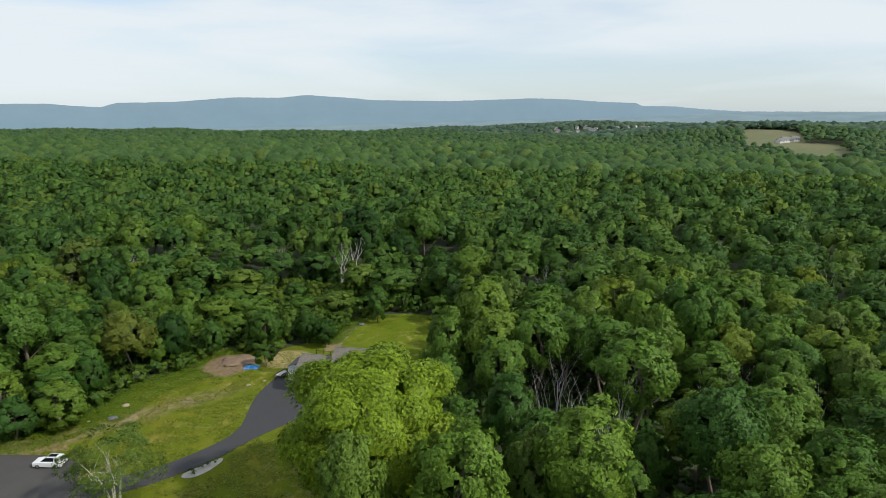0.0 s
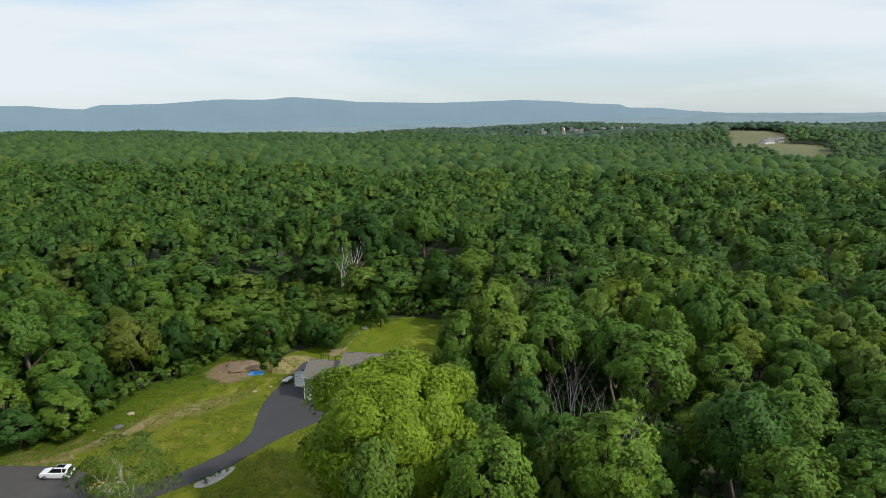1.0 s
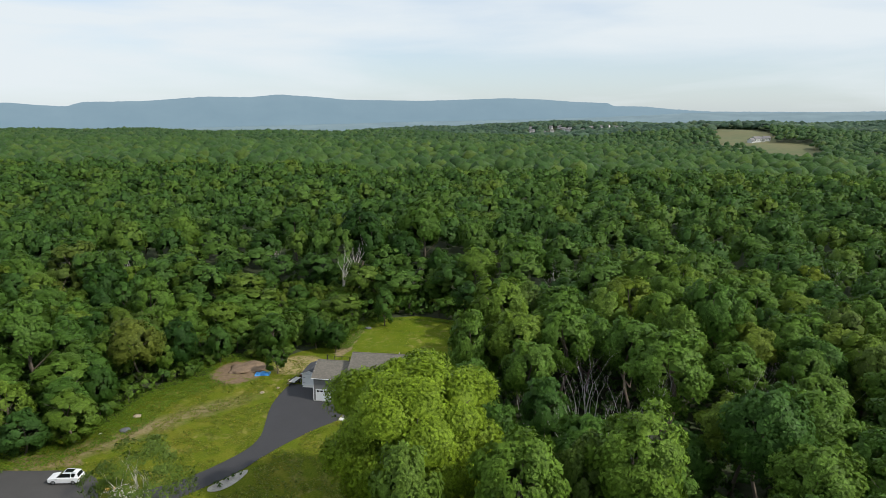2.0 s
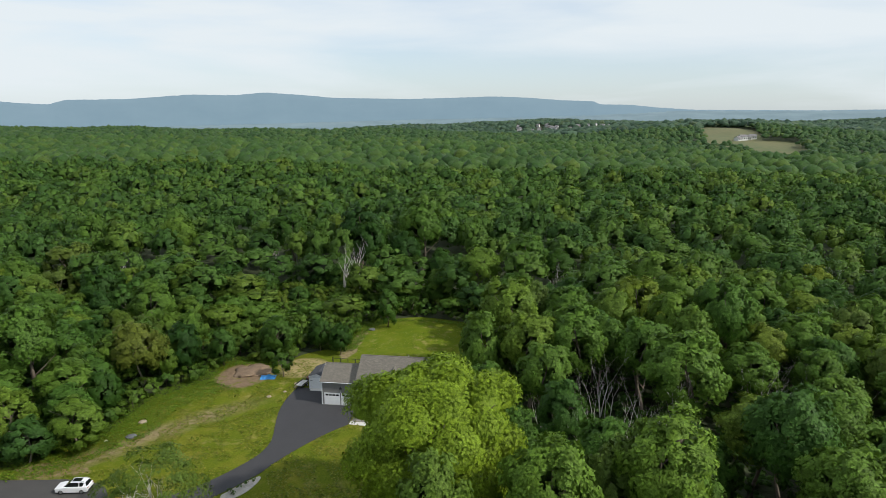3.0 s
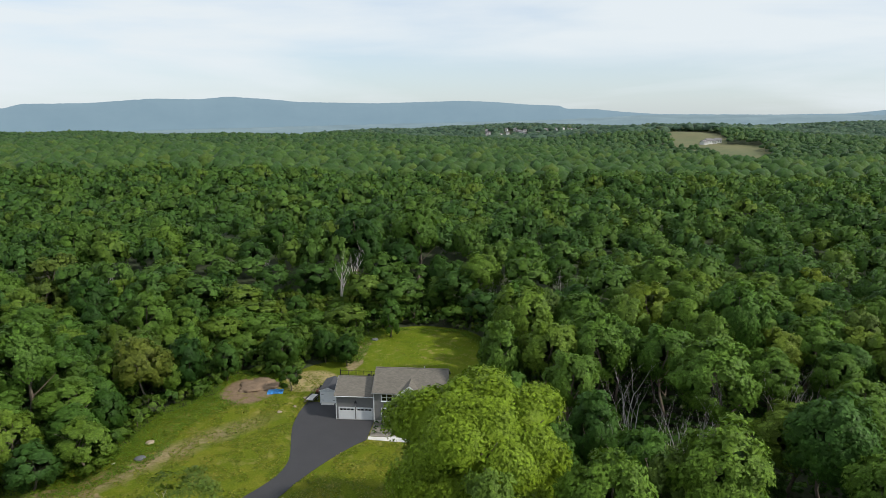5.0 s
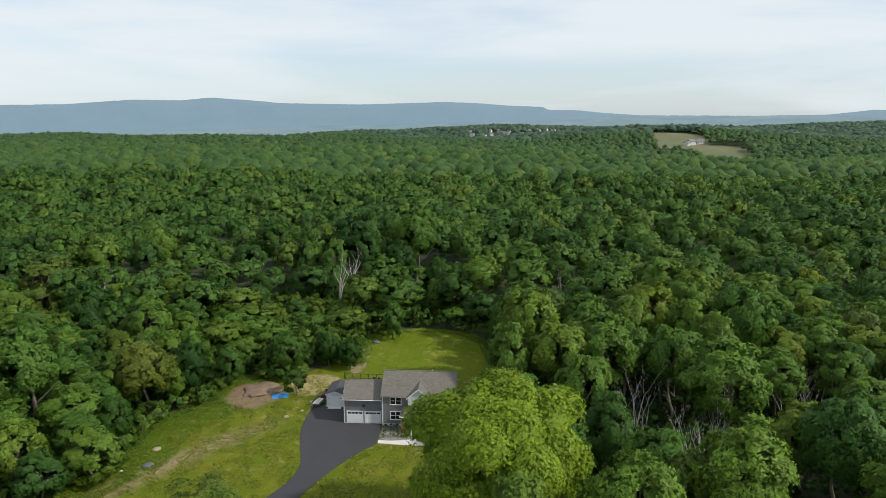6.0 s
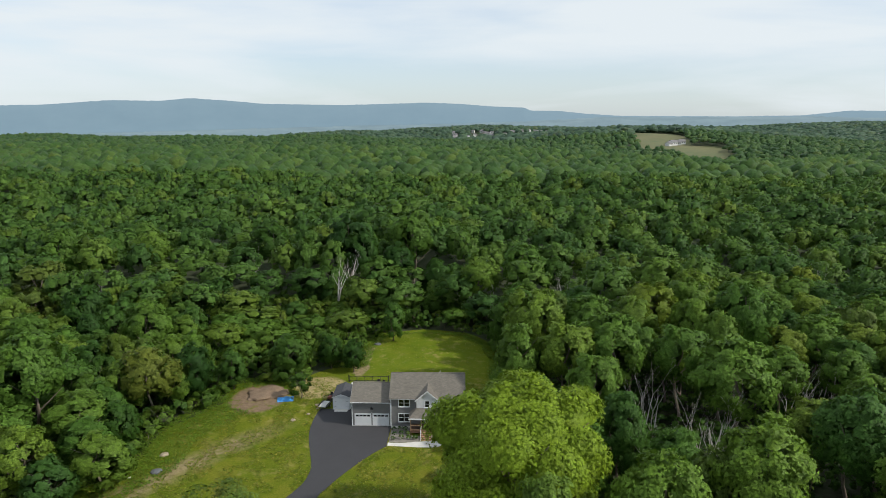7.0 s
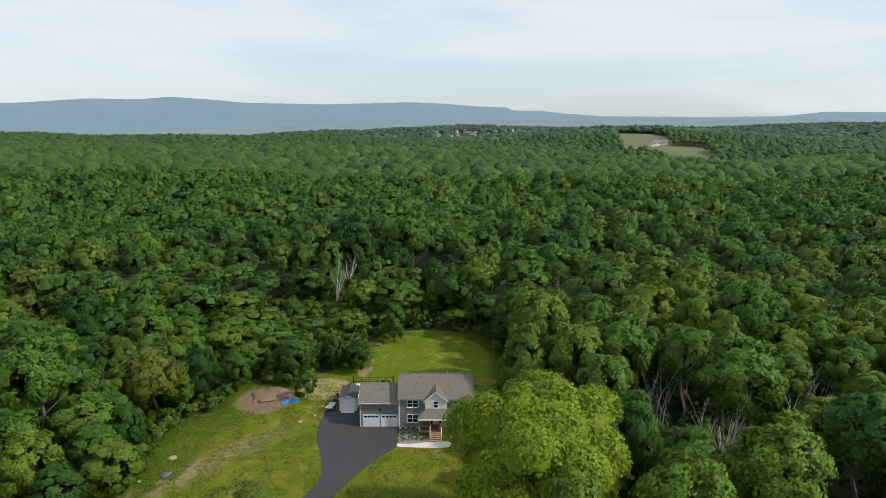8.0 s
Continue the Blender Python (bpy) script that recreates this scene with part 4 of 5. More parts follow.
# trees that stand out one by one: kind, place, height of the top, radius of the crown
MARKED = [
    ("olive0", -83.5, 48.5, 18, 6.6, ""), ("edge0", -64, 33, 16, 5.6, ""), ("edge2", -46.5, 25, 15.6, 5.6, ""), ("edge1", -50, 46, 15.4, 5.0, ""),
    ("edge0", -41.5, 52.5, 13, 5.0, ""), ("wood0", -73, 84, 19.5, 6.0, ""), ("wood1", -48.5, -11, 20.5, 6.0, ""), ("edge3", -59, 15.5, 12.4, 4.2, ""),
    ("olive1", -35.5, 1.0, 14.2, 5.2, ""), ("edge1", -30.5, 8.0, 12.0, 3.5, ""), ("edge3", -25.5, 14.5, 8.5, 2.8, ""), ("sumac", -27, 35, 7.6, 5.6, ""),
    ("sumac", -32.5, 29, 8.4, 5.2, ""), ("sumac", -22, 31, 7.2, 4.6, ""), ("sumac", -34, 39, 8.0, 5.0, ""), ("edge2", -22.5, 52.5, 7.0, 3.6, ""),
    ("wood4", -40.5, -12, 11.2, 5.2, ""), ("edge2", -42.5, -23, 11.2, 4.6, ""), ("edge3", -32.6, -20.6, 9.0, 4.4, ""), ("edge2", -37.5, -25.2, 7.4, 3.8, ""),
    ("edge0", -15.8, 20, 9.6, 4.4, "dark round maple beside the soil heap"), ("young0", -11.4, 10.6, 5.4, 2.2, "small round tree beside the blue tarp"),
    ("edge1", -3.4, 23.8, 7.2, 2.5, "dark green tree at the corner of the back lawn"), ("edge0", -8.4, 25.5, 7.4, 2.8, "dark green tree at the corner of the back lawn"),
    ("young1", -10.5, 31, 6.2, 3.0, ""), ("young2", -19, 49.5, 4.4, 3.4, ""), ("narrow", 3.0, 43.0, 9.8, 2.9, ""), ("edge3", 12.2, 63.0, 7.6, 3.8, ""),
    ("edge0", 0.2, 64, 10.0, 4.2, ""), ("wood3", -8.7, 75.5, 22, 5.6, ""), ("wood3", -13, 82, 25, 6.8, ""), ("wood3", 0.8, 76.5, 18, 5.2, ""),
    ("wood1", 4.5, 85, 26, 7.2, ""), ("edge1", 12.8, 72, 14.2, 4.6, ""), ("wood0", 24, 59.5, 17.6, 5.6, ""), ("wood2", 36, 67.5, 18.6, 6.2, ""),
    ("wood3", 44.6, 70.5, 15.4, 5.2, ""), ("wood0", 32.8, 15.5, 21, 6.0, ""), ("edge2", 28.6, 1.5, 18.6, 5.2, ""), ("wood2", 36.8, 0.8, 18.8, 5.6, ""),
    ("wood1", 44, 1.0, 20.6, 5.6, ""), ("wood3", 46.4, 40.5, 15, 5.4, ""), ("wood1", 65.7, 48.5, 20, 6.2, ""), ("wood2", 59, 28.5, 18.4, 5.8, ""),
    ("lime0", 63, 14.5, 20, 5.2, ""), ("wood0", 71.6, 13.5, 22.6, 5.6, ""), ("wood0", 100, 62.5, 17.6, 5.6, ""), ("lime1", 105.6, 56.5, 15.8, 4.6, ""),
    ("wood1", 85, 13, 16.4, 5.0, ""), ("wood4", 83.6, 1.0, 14.4, 4.2, ""), ("olive0", 96.5, 20.5, 16.8, 4.8, ""), ("wood4", 65.6, 9.0, 18.6, 4.6, ""),
    ("wood2", 55.5, -0.4, 18.8, 5.2, ""), ("wood1", 59.2, -11.5, 20.6, 6.4, ""), ("lime1", 51, -38.8, 21, 6.0, ""), ("lime0", 38.2, -45.4, 20.6, 5.6, ""),
    ("olive1", 45.4, -38.2, 17.2, 4.0, ""), ("wood0", 68, -28.2, 19.8, 5.6, ""), ("wood1", 66.5, -21.4, 15.4, 5.0, ""), ("edge2", 41.4, -18.4, 15.2, 4.6, ""),
    ("wood2", 39, -10.4, 17.6, 4.6, ""), ("edge3", 46.2, -27.0, 14.2, 5.0, ""), ("wood4", 26.6, -47.6, 19.6, 3.8, ""), ("wood3", -39.8, 95.5, 20.5, 6.4, ""),
    ("wood0", -88.7, 87, 17.6, 6.0, ""), ("wood4", -91, 69, 22.4, 6.2, ""), ("wood2", -47.7, 97, 14, 4.8, ""), ("wood4", 76, -22, 17, 5.2, ""), ("edge2", 34.5, -24.5, 13.5, 4.4, ""),
    ("wood4", -47, -20, 12.4, 5.0, ""), ("edge2", -36.6, -17, 9.4, 4.4, ""), ("edge3", -47, -2.5, 12.4, 4.8, ""), ("edge2", -53, 4, 12.6, 4.8, ""), ("edge3", -39.5, -6.5, 10.4, 4.0, ""), ("edge2", -40, 10, 11.0, 4.4, ""),
]
taken = [(26, -34, 11), (-9.2, -38.5, 6), (17, -48, 7), (15, -57, 9)]
for x, y, _ in BARE[:13]:
    taken.append((x, y, 2.2))
    taken.append((x - 0.9, y - 5.0, 4.4))
for i, (key, x, y, top, radius, label) in enumerate(MARKED):
    plant_to(key, x, y, top, radius, (i * 2.4) % 6.28, label)
    taken.append((x, y, 0.95 * radius))
for x in (-9.6, -14.2):
    taken.append((x, 64.3, 4.0))
    taken.append((x + 1.0, 58, 2.0))
TOPS = np.array([(x, y, top) for _, x, y, top, radius, _ in MARKED if radius > 3.0])


def view_span(y, margin):
    """The stretch of ground across, at depth y, that the flight overlooks."""
    return min(48 - (y + 107) * 0.993, 13 - (y + 104) * 0.667) - margin, max(13 + (y + 104) * 0.692, 48 + (y + 107) * 0.437) + margin


def stand_height(x, y):
    """How tall the woods stand at a place, from the marked trees round it; even beyond them."""
    w = 1 / ((TOPS[:, 0] - x) ** 2 + (TOPS[:, 1] - y) ** 2 + 14.0) ** 1.5
    far = 16.5 * 1 / 40.0 ** 3 if x < 0 else 18.0 / 40.0 ** 3
    return float(((w * TOPS[:, 2]).sum() + far) / (w.sum() + 1 / 40.0 ** 3))


rng = random.Random(12)
NEAR_END = 44
count = 0
y = -58.0
spots = []
while y < NEAR_END:
    lo, hi = view_span(y, 9)
    x = lo + rng.uniform(0, 5)
    while x < hi:
        px, py = x + rng.uniform(-2.0, 2.0), y + rng.uniform(-2.0, 2.0)
        tall = stand_height(px, py)
        step = 7.8 if tall > 13 else 5.0 if tall > 9 else 4.2
        x += step
        if inside(px, py, CLEARING):
            continue
        gap = edge_distance(px, py, CLEARING)
        if gap < 2.2 or any((px - a) ** 2 + (py - b) ** 2 < (r + (1.6 if tall > 13 else -0.6 if px < -25 else 0.8)) ** 2 for a, b, r in taken):
            continue
        if tall < 8 and rng.random() < 0.03:
            continue
        spots.append((px, py, gap))
    y += 6.6 if y < -5 else 6.0
for px, py, gap in spots:
    h = stand_height(px, py) * rng.uniform(0.76, 1.0)
    if py < -20 and 24 < px < 64:
        h = min(h, rng.uniform(10.0, 12.5))
    r = rng.random()
    if -36 < px < 2 and 14 < py < 60:
        h = min(h, rng.uniform(3.6, 6.2))
    if h < 8:
        key = "sumac" if r < 0.5 and 15 < py < 46 and px < -14 else f"young{rng.randrange(3)}"
        radius = {"s": 3.6, "y": 0.34 * h + 0.5}[key[0]]
    elif gap < 9 or h < 13:
        key = f"edge{rng.randrange(4)}" if r < 0.9 else f"olive{rng.randrange(2)}"
        radius = 0.20 * h + 1.6
    else:
        key = f"wood{rng.randrange(5)}" if r < 0.90 else f"lime{rng.randrange(2)}" if r < 0.93 else f"olive{rng.randrange(2)}"
        radius = 0.15 * h + 2.4
    plant_to(key, px, py, h, radius * rng.uniform(0.92, 1.12), rng.uniform(0, 6.28))
    count += 1

# low growth where the trees stand bare
rng = random.Random(61)
for x, y, _ in BARE[:13]:
    for k in range(5):
        plant_to(rng.choice(("shrub0", "shrub1", "young0", "young2")), x - 0.9 + rng.uniform(-3.6, 3.6), y - 3.6 + rng.uniform(-3.6, 3.0), rng.uniform(2.4, 5.2), rng.uniform(1.6, 2.6), rng.uniform(0, 6.28))

# bushes before the dead trees
for k in range(9):
    plant_to(f"young{k % 3}", -20.5 + 2.4 * k, 58.6 + rng.uniform(-1.6, 1.6), rng.uniform(4.4, 6.4), rng.uniform(2.2, 3.0), rng.uniform(0, 6.28))
    plant_to(f"edge{k % 4}", -22.5 + 2.9 * k, 67.8 + rng.uniform(-1.0, 1.0), rng.uniform(7.0, 9.5), rng.uniform(2.6, 3.4), rng.uniform(0, 6.28))

# the thicket between the yard and the old woods
rng = random.Random(44)
y = 17.0
while y < 66:
    x = -37.0
    while x < (30 if y > 49 else 0):
        px, py = x + rng.uniform(-1.4, 1.4), y + rng.uniform(-1.4, 1.4)
        x += 4.1
        if inside(px, py, CLEARING) or edge_distance(px, py, CLEARING) < 1.2:
            continue
        if py > NEAR_END and rng.random() < 0.75:
            plant(rng.choice(("young0", "young1", "young2", "sumac")), px, py, rng.uniform(0.65, 1.0), rng.uniform(0, 6.28))
        else:
            plant(f"shrub{rng.randrange(3)}", px, py, rng.uniform(1.0, 1.9), rng.uniform(0, 6.28), 1.2)
    y += 4.0

# shrubs along the wood's edge
rng = random.Random(31)
for (x0, y0), (x1, y1) in zip(CLEARING[:-4], CLEARING[1:-3]):
    length = math.hypot(x1 - x0, y1 - y0)
    for k in range(max(1, int(length / 2.3))):
        t = (k + rng.random()) / max(1, int(length / 2.3))
        nx, ny = -(y1 - y0) / length, (x1 - x0) / length
        off = rng.uniform(0.2, 3.6)
        x, y = x0 + t * (x1 - x0) + nx * off, y0 + t * (y1 - y0) + ny * off
        if x < -62 or (-13 < x < -1 and 10 < y < 29) or inside(x, y, CLEARING) or (x - 29) ** 2 + (y + 32) ** 2 < 60:
            continue
        plant(f"shrub{rng.randrange(3)}", x, y, rng.uniform(0.7, 1.6), rng.uniform(0, 6.28))
print("near trees", count)


# ---- the woods beyond ----
def joined_woods(name, seed, bands, patterns, spacing, material, label, keep, clump=1.0, tall=(0.74, 1.15), stand=None):
    """Trees past counting, joined into one mesh. patterns: unit crowns as (verts, quads)."""
    rng = np.random.default_rng(seed)
    vs, qs, ns, ts, base = [], [], [], [], 0
    for y0, y1 in bands:
        yy = y0
        while yy < y1:
            lo, hi = view_span(yy, 14 + 0.02 * yy)
            xs = np.arange(lo, hi, spacing)
            px = xs + rng.uniform(-0.36, 0.36, len(xs)) * spacing
            py = yy + rng.uniform(-0.36, 0.36, len(xs)) * spacing
            pz = land(px, py)
            for x, y, z in zip(px, py, pz):
                if not keep(x, y):
                    continue
                v, q, nv = patterns[rng.integers(len(patterns))]
                a, s = rng.uniform(0, 6.28), clump * rng.uniform(0.8, 1.2)
                ca, sa = math.cos(a) * s, math.sin(a) * s
                w = np.empty_like(v)
                w[:, 0] = v[:, 0] * ca - v[:, 1] * sa + x
                w[:, 1] = v[:, 0] * sa + v[:, 1] * ca + y
                w[:, 2] = v[:, 2] * rng.uniform(*tall) * (stand(x, y) / 17 if stand else 1.0) + z + LOW
                vs.append(w)
                ts.append(np.full(len(v), rng.random()))
                ns.append(np.stack([nv[:, 0] * ca - nv[:, 1] * sa, nv[:, 0] * sa + nv[:, 1] * ca, nv[:, 2] * s], 1) / s)
                qs.append(q + base)
                base += len(v)
            yy += spacing * 0.9
    me = quads_mesh(name, np.concatenate(vs), np.concatenate(qs), material, np.concatenate(ns), np.concatenate(ts))
    return tagged(new(name, me), label, "forest", kind="stuff")


def crown_pattern(seed, n, size, rx=4.9, rz=5.6, zc=10.8, lobes=14, **kw):
    rng = np.random.default_rng(seed)
    return crown_arrays(rng, n, size, rx, rz, zc, lobes, low=-0.4, soft=0.16, dome=2.0, **kw)


def far_pattern(seed, lobes, rx, rz, zc, sub=1, size=1.25):
    """A crown too far off for leaves: uneven billows alone."""
    rng = np.random.default_rng(seed)
    billows = crown_lobes(rng, rx, rz, lobes, low=-0.15, lobe=(0.38, 0.55), reach=(0.35, 0.75))
    return masses(rng, rx, rz, zc, billows, sub, size, 0.9, 0.22)


TOWN = []
rng = random.Random(5)
for i in range(34):
    TOWN.append((10 + 400 * rng.random() ** 1.1, 2190 + rng.uniform(-90, 60)))
TOWN += [(-470, 2170), (-445, 2175), (-428, 2165), (1190, 1850), (1215, 1870), (1240, 1860), (1265, 1880)]


def in_town(x, y):
    return y > 1700 and any(abs(x - a) < 12 and -135 < y - b < 12 for a, b in TOWN)


def in_meadow(x, y):
    """Two hay fields, one above the other on the far slope."""
    b = math.degrees(math.atan2(x - 20, y + 104)) + 0.2 * math.sin(y / 37)
    d = math.hypot(x - 20, y + 104)
    upper = 14.7 + max(0.0, (1290 - d) / 170) < b < 18.9 - max(0.0, (d - 1380) / 70) and 1120 < d < 1500
    near = 1120 - (b - 17) * 40
    lower = 17 < b < 22.6 - max(0.0, (d - 1060) / 300) and near < d < 1235
    return upper or lower


def in_glade(x, y):
    return ((x - 42) / 24) ** 2 + ((y - 650) / 28) ** 2 < 1


def in_woods(x, y):
    return not inside(x, y, CLEARING) and stand_height(x, y) > 8 and all((x - a) ** 2 + (y - b) ** 2 > r * r for a, b, r in taken)


def open_woods(x, y):
    return not in_meadow(x, y) and not in_glade(x, y) and not in_town(x, y)


joined_woods("woods_behind_lawn", 100, [(NEAR_END + 2, 140)], [crown_pattern(s, 760, 0.58, lobes=20, tufts=6, rx=5.0 + 0.5 * (s % 3), core=0.7) for s in range(8)], 10.2, LEAF_WOODS, "dense green summer woods behind the back lawn", in_woods, stand=stand_height)
joined_woods("woods", 101, [(140, 330)], [crown_pattern(s, 230, 0.92, rx=5.5 + 0.5 * (s % 3), lobes=15, tufts=5, core=0.84) for s in range(9)], 11.0, LEAF_WOODS, "dense green summer woods rolling away behind the house", lambda x, y: True)
joined_woods("woods_beyond", 102, [(330, 700)], [far_pattern(s, 9, 6.2, 6.2, 10.4) for s in range(20, 30)], 11.2, LEAF_MIDDLE_HAZE, "dense green summer woods in the middle distance", open_woods)
joined_woods("wooded_valley", 104, [(700, 1240)], [far_pattern(s, 3, 6.2, 6.0, 10.0) for s in range(50, 60)], 12.0, LEAF_VALLEY_HAZE, "green woods over the valley floor", open_woods)
# These hills take the leaf colour that has haze mixed in.
joined_woods("far_woods", 103, [(1240, 2600)], [far_pattern(s, 1, 8.6, 6.0, 8.5, 1, 2.2) for s in range(40, 50)], 15.0, LEAF_HAZED, "far bluish green woods over low hills", open_woods, tall=(0.7, 1.3))


def undergrowth():
    """Low bushes over the forest floor of the near woods, past counting."""
    rng = np.random.default_rng(71)
    shapes = [crown_arrays(np.random.default_rng(s), 60, 0.62, 2.0, 1.2, 1.0, 5, low=-0.2, core=0.9, dome=1.0, floor=0.05) for s in range(80, 86)]
    vs, qs, ns, ts, base = [], [], [], [], 0
    for yy in np.arange(-62, 76, 3.3):
        lo, hi = view_span(yy, 6)
        for xx in np.arange(lo, hi, 3.3):
            x, y = xx + rng.uniform(-1.2, 1.2), yy + rng.uniform(-1.2, 1.2)
            if inside(x, y, CLEARING) or edge_distance(x, y, CLEARING) < 2.6:
                continue
            v, q, nv = shapes[rng.integers(6)]
            vs.append(v * np.array([1, 1, rng.uniform(0.6, 1.5)]) * rng.uniform(0.8, 1.2) + np.array([x, y, float(land(x, y)) + LOW]))
            ns.append(nv)
            ts.append(np.full(len(v), rng.uniform(0, 0.6)))
            qs.append(q + base)
            base += len(v)
    tagged(new("undergrowth", quads_mesh("undergrowth", np.concatenate(vs), np.concatenate(qs), LEAF_WOODS, np.concatenate(ns), np.concatenate(ts))), "low green bushes on the shaded forest floor", "undergrowth", kind="stuff")


undergrowth()


def canopy_sheet():
    """The last miles of treetops before the mountains, with haze in their leaf colour."""
    ys = np.geomspace(2560, 4150, 60)
    us = np.linspace(-1, 1, 261)
    lo = np.array([view_span(v, 200)[0] for v in ys])
    hi = np.array([view_span(v, 200)[1] for v in ys])
    xx = (lo + hi)[:, None] / 2 + us[None, :] * (hi - lo)[:, None] / 2
    yy = np.repeat(ys[:, None], len(us), 1)
    rr = np.random.default_rng(8)
    zz = land(xx, yy) + 10 + rr.uniform(-4, 4, xx.shape)
    idx = np.arange(xx.size).reshape(xx.shape)
    q = np.stack([idx[:-1, :-1], idx[:-1, 1:], idx[1:, 1:], idx[1:, :-1]], -1).reshape(-1, 4)
    tagged(new("treetops", quads_mesh("treetops", np.stack([xx, yy, zz], -1).reshape(-1, 3), q, LEAF_HAZED, None, rr.random(xx.size))), "hazy treetops stretching to the foot of the mountains", "forest", kind="stuff")


canopy_sheet()


def side_woods():
    """Woods that close the place to the sides of and below the flight."""
    rng = np.random.default_rng(77)
    coarse = [far_pattern(s, 4, 5.4, 5.6, 10.6) for s in range(60, 66)]
    fine = [crown_pattern(s, 420, 0.9, lobes=18, tufts=5) for s in range(66, 72)]
    vs, qs, ns, ts, base = [], [], [], [], 0
    for yy in np.arange(-190, 330, 9.5):
        for xx in np.arange(-330, 330, 9.5):
            lo, hi = view_span(yy, 14) if yy > -60 else (1e9, -1e9)
            x, y = xx + rng.uniform(-4, 4), yy + rng.uniform(-4, 4)
            if lo < x < hi or inside(x, y, CLEARING) or (yy < -60 and -100 < x < 75 and y > -64):
                continue
            v, q, nv = (fine if abs(x - 30) < 60 and y < -60 and y > -150 else coarse)[rng.integers(6)]
            vs.append(v * np.array([1, 1, rng.uniform(0.8, 1.1)]) + np.array([x, y, float(land(x, y))]))
            ns.append(nv)
            ts.append(np.full(len(v), rng.random()))
            qs.append(q + base)
            base += len(v)
    tagged(new("side_woods", quads_mesh("side_woods", np.concatenate(vs), np.concatenate(qs), LEAF_WOODS, np.concatenate(ns), np.concatenate(ts))), "dense green woods on either side of the clearing", "forest", kind="stuff")


side_woods()


# ---- distance ----
def meadow():
    bm = bmesh.new()
    rows = []
    for d in np.arange(880, 1521, 16):
        row = []
        for b in np.arange(13.8, 23.6, 0.4):
            x, y = 20 + d * math.sin(math.radians(b)), -104 + d * math.cos(math.radians(b))
            row.append(bm.verts.new((x, y, float(land(x, y)) + 0.6)))
        rows.append(row)
    for a, b in zip(rows, rows[1:]):
        for i in range(len(a) - 1):
            if any(in_meadow(c.co.x, c.co.y) for c in (a[i], a[i + 1], b[i], b[i + 1])):
                bm.faces.new((a[i], a[i + 1], b[i + 1], b[i]))
    bmesh.ops.delete(bm, geom=[c for c in bm.verts if not c.link_faces], context="VERTS")
    tagged(part("meadow", bm, MEADOW), "pale green mown hay field on a far slope", "field", kind="structure")
    bm = bmesh.new()
    rows = [[bm.verts.new((42 + u * 27, 650 + v * 30, float(land(42 + u * 27, 650 + v * 30)) + 0.5)) for u in (-1, -0.33, 0.33, 1)] for v in (-1, -0.33, 0.33, 1)]
    for a, b in zip(rows, rows[1:]):
        for i in range(3):
            bm.faces.new((a[i], a[i + 1], b[i + 1], b[i]))
    tagged(part("glade", bm, MEADOW), "small pale glade among the trees", "field", kind="structure")


meadow()


def far_house(x, y, w, d, h, turn, wall, label, lift=0.0, name="far_house"):
    z = float(land(x, y)) + lift
    root = thing(name, pose(x, y, z, 0, 0, turn), label, "house", "houses of the far town" if name == "far_house" else "")
    part("wall", solid([(-d / 2, -1), (-d / 2, h), (0, h + d * 0.32), (d / 2, h), (d / 2, -1)], "x", -w / 2, w / 2), wall, root)
    part("roof", solid([(-d / 2 - 0.6, h - 0.2), (0, h + d * 0.34), (d / 2 + 0.6, h - 0.2), (d / 2 + 0.6, h + 0.3), (0, h + d * 0.34 + 0.6), (-d / 2 - 0.6, h + 0.3)], "x", -w / 2 - 0.5, w / 2 + 0.5), FAR_ROOF, root)
    for k in range(3):
        xx = -w / 2 + w * (k + 0.5) / 3
        part("window", boxes((xx - 0.7, xx + 0.7, -d / 2 - 0.1, -d / 2 - 0.02, h * 0.45, h * 0.8)), GLASS, root)


rng = random.Random(6)
for i, (x, y) in enumerate(TOWN):
    place = "in the far town among trees" if i < 37 else "on the far wooded hill"
    far_house(x, y, rng.uniform(8, 13) if i else 24, rng.uniform(7, 9), rng.uniform(6, 8), rng.uniform(-40, 40), rng.choice((FAR_WALL, FAR_TAN, FAR_WALL, FAR_WALL)), "small pale house " + place)
for x, y, w, h, t in ((402, 1070, 13, 6.0, 20), (414, 1078, 9, 4.6, -20), (391, 1060, 9, 4.2, 40), (424, 1090, 11, 5.0, 0)):
    far_house(x, y, w, 9, h, t, FAR_WALL, "white farmhouse beside the far hay field", 0.5, "farmhouse")


def ridge(name, radius, profile, depth, material, label, foot, seed, wobble):
    """A long mountain ridge round the view: heights above the plain by bearing in degrees."""
    rng = np.random.default_rng(seed)
    bearings = np.arange(-62, 62.01, 0.2)
    hs = np.interp(bearings, [b for b, _ in profile], [h for _, h in profile])
    k = np.ones(3) / 3
    hs = np.convolve(np.pad(hs, 1, mode="edge"), k, "valid") + rng.normal(0, wobble, len(bearings))
    rad = np.radians(bearings)
    rings = []
    for f, zf in ((0.0, 0.0), (0.3, 0.42), (0.7, 0.85), (1.0, 1.0)):
        r = radius - depth * (1 - f)
        z = foot + (hs - foot) * zf
        rings.append(np.stack([45 + r * np.sin(rad), -107 + r * np.cos(rad), z], 1))
    v = np.concatenate(rings)
    n = len(bearings)
    idx = np.arange(4 * n).reshape(4, n)
    q = np.stack([idx[:-1, :-1], idx[:-1, 1:], idx[1:, 1:], idx[1:, :-1]], -1).reshape(-1, 4)
    tagged(new(name, quads_mesh(name, v, q, material)), label, "mountains", kind="structure")


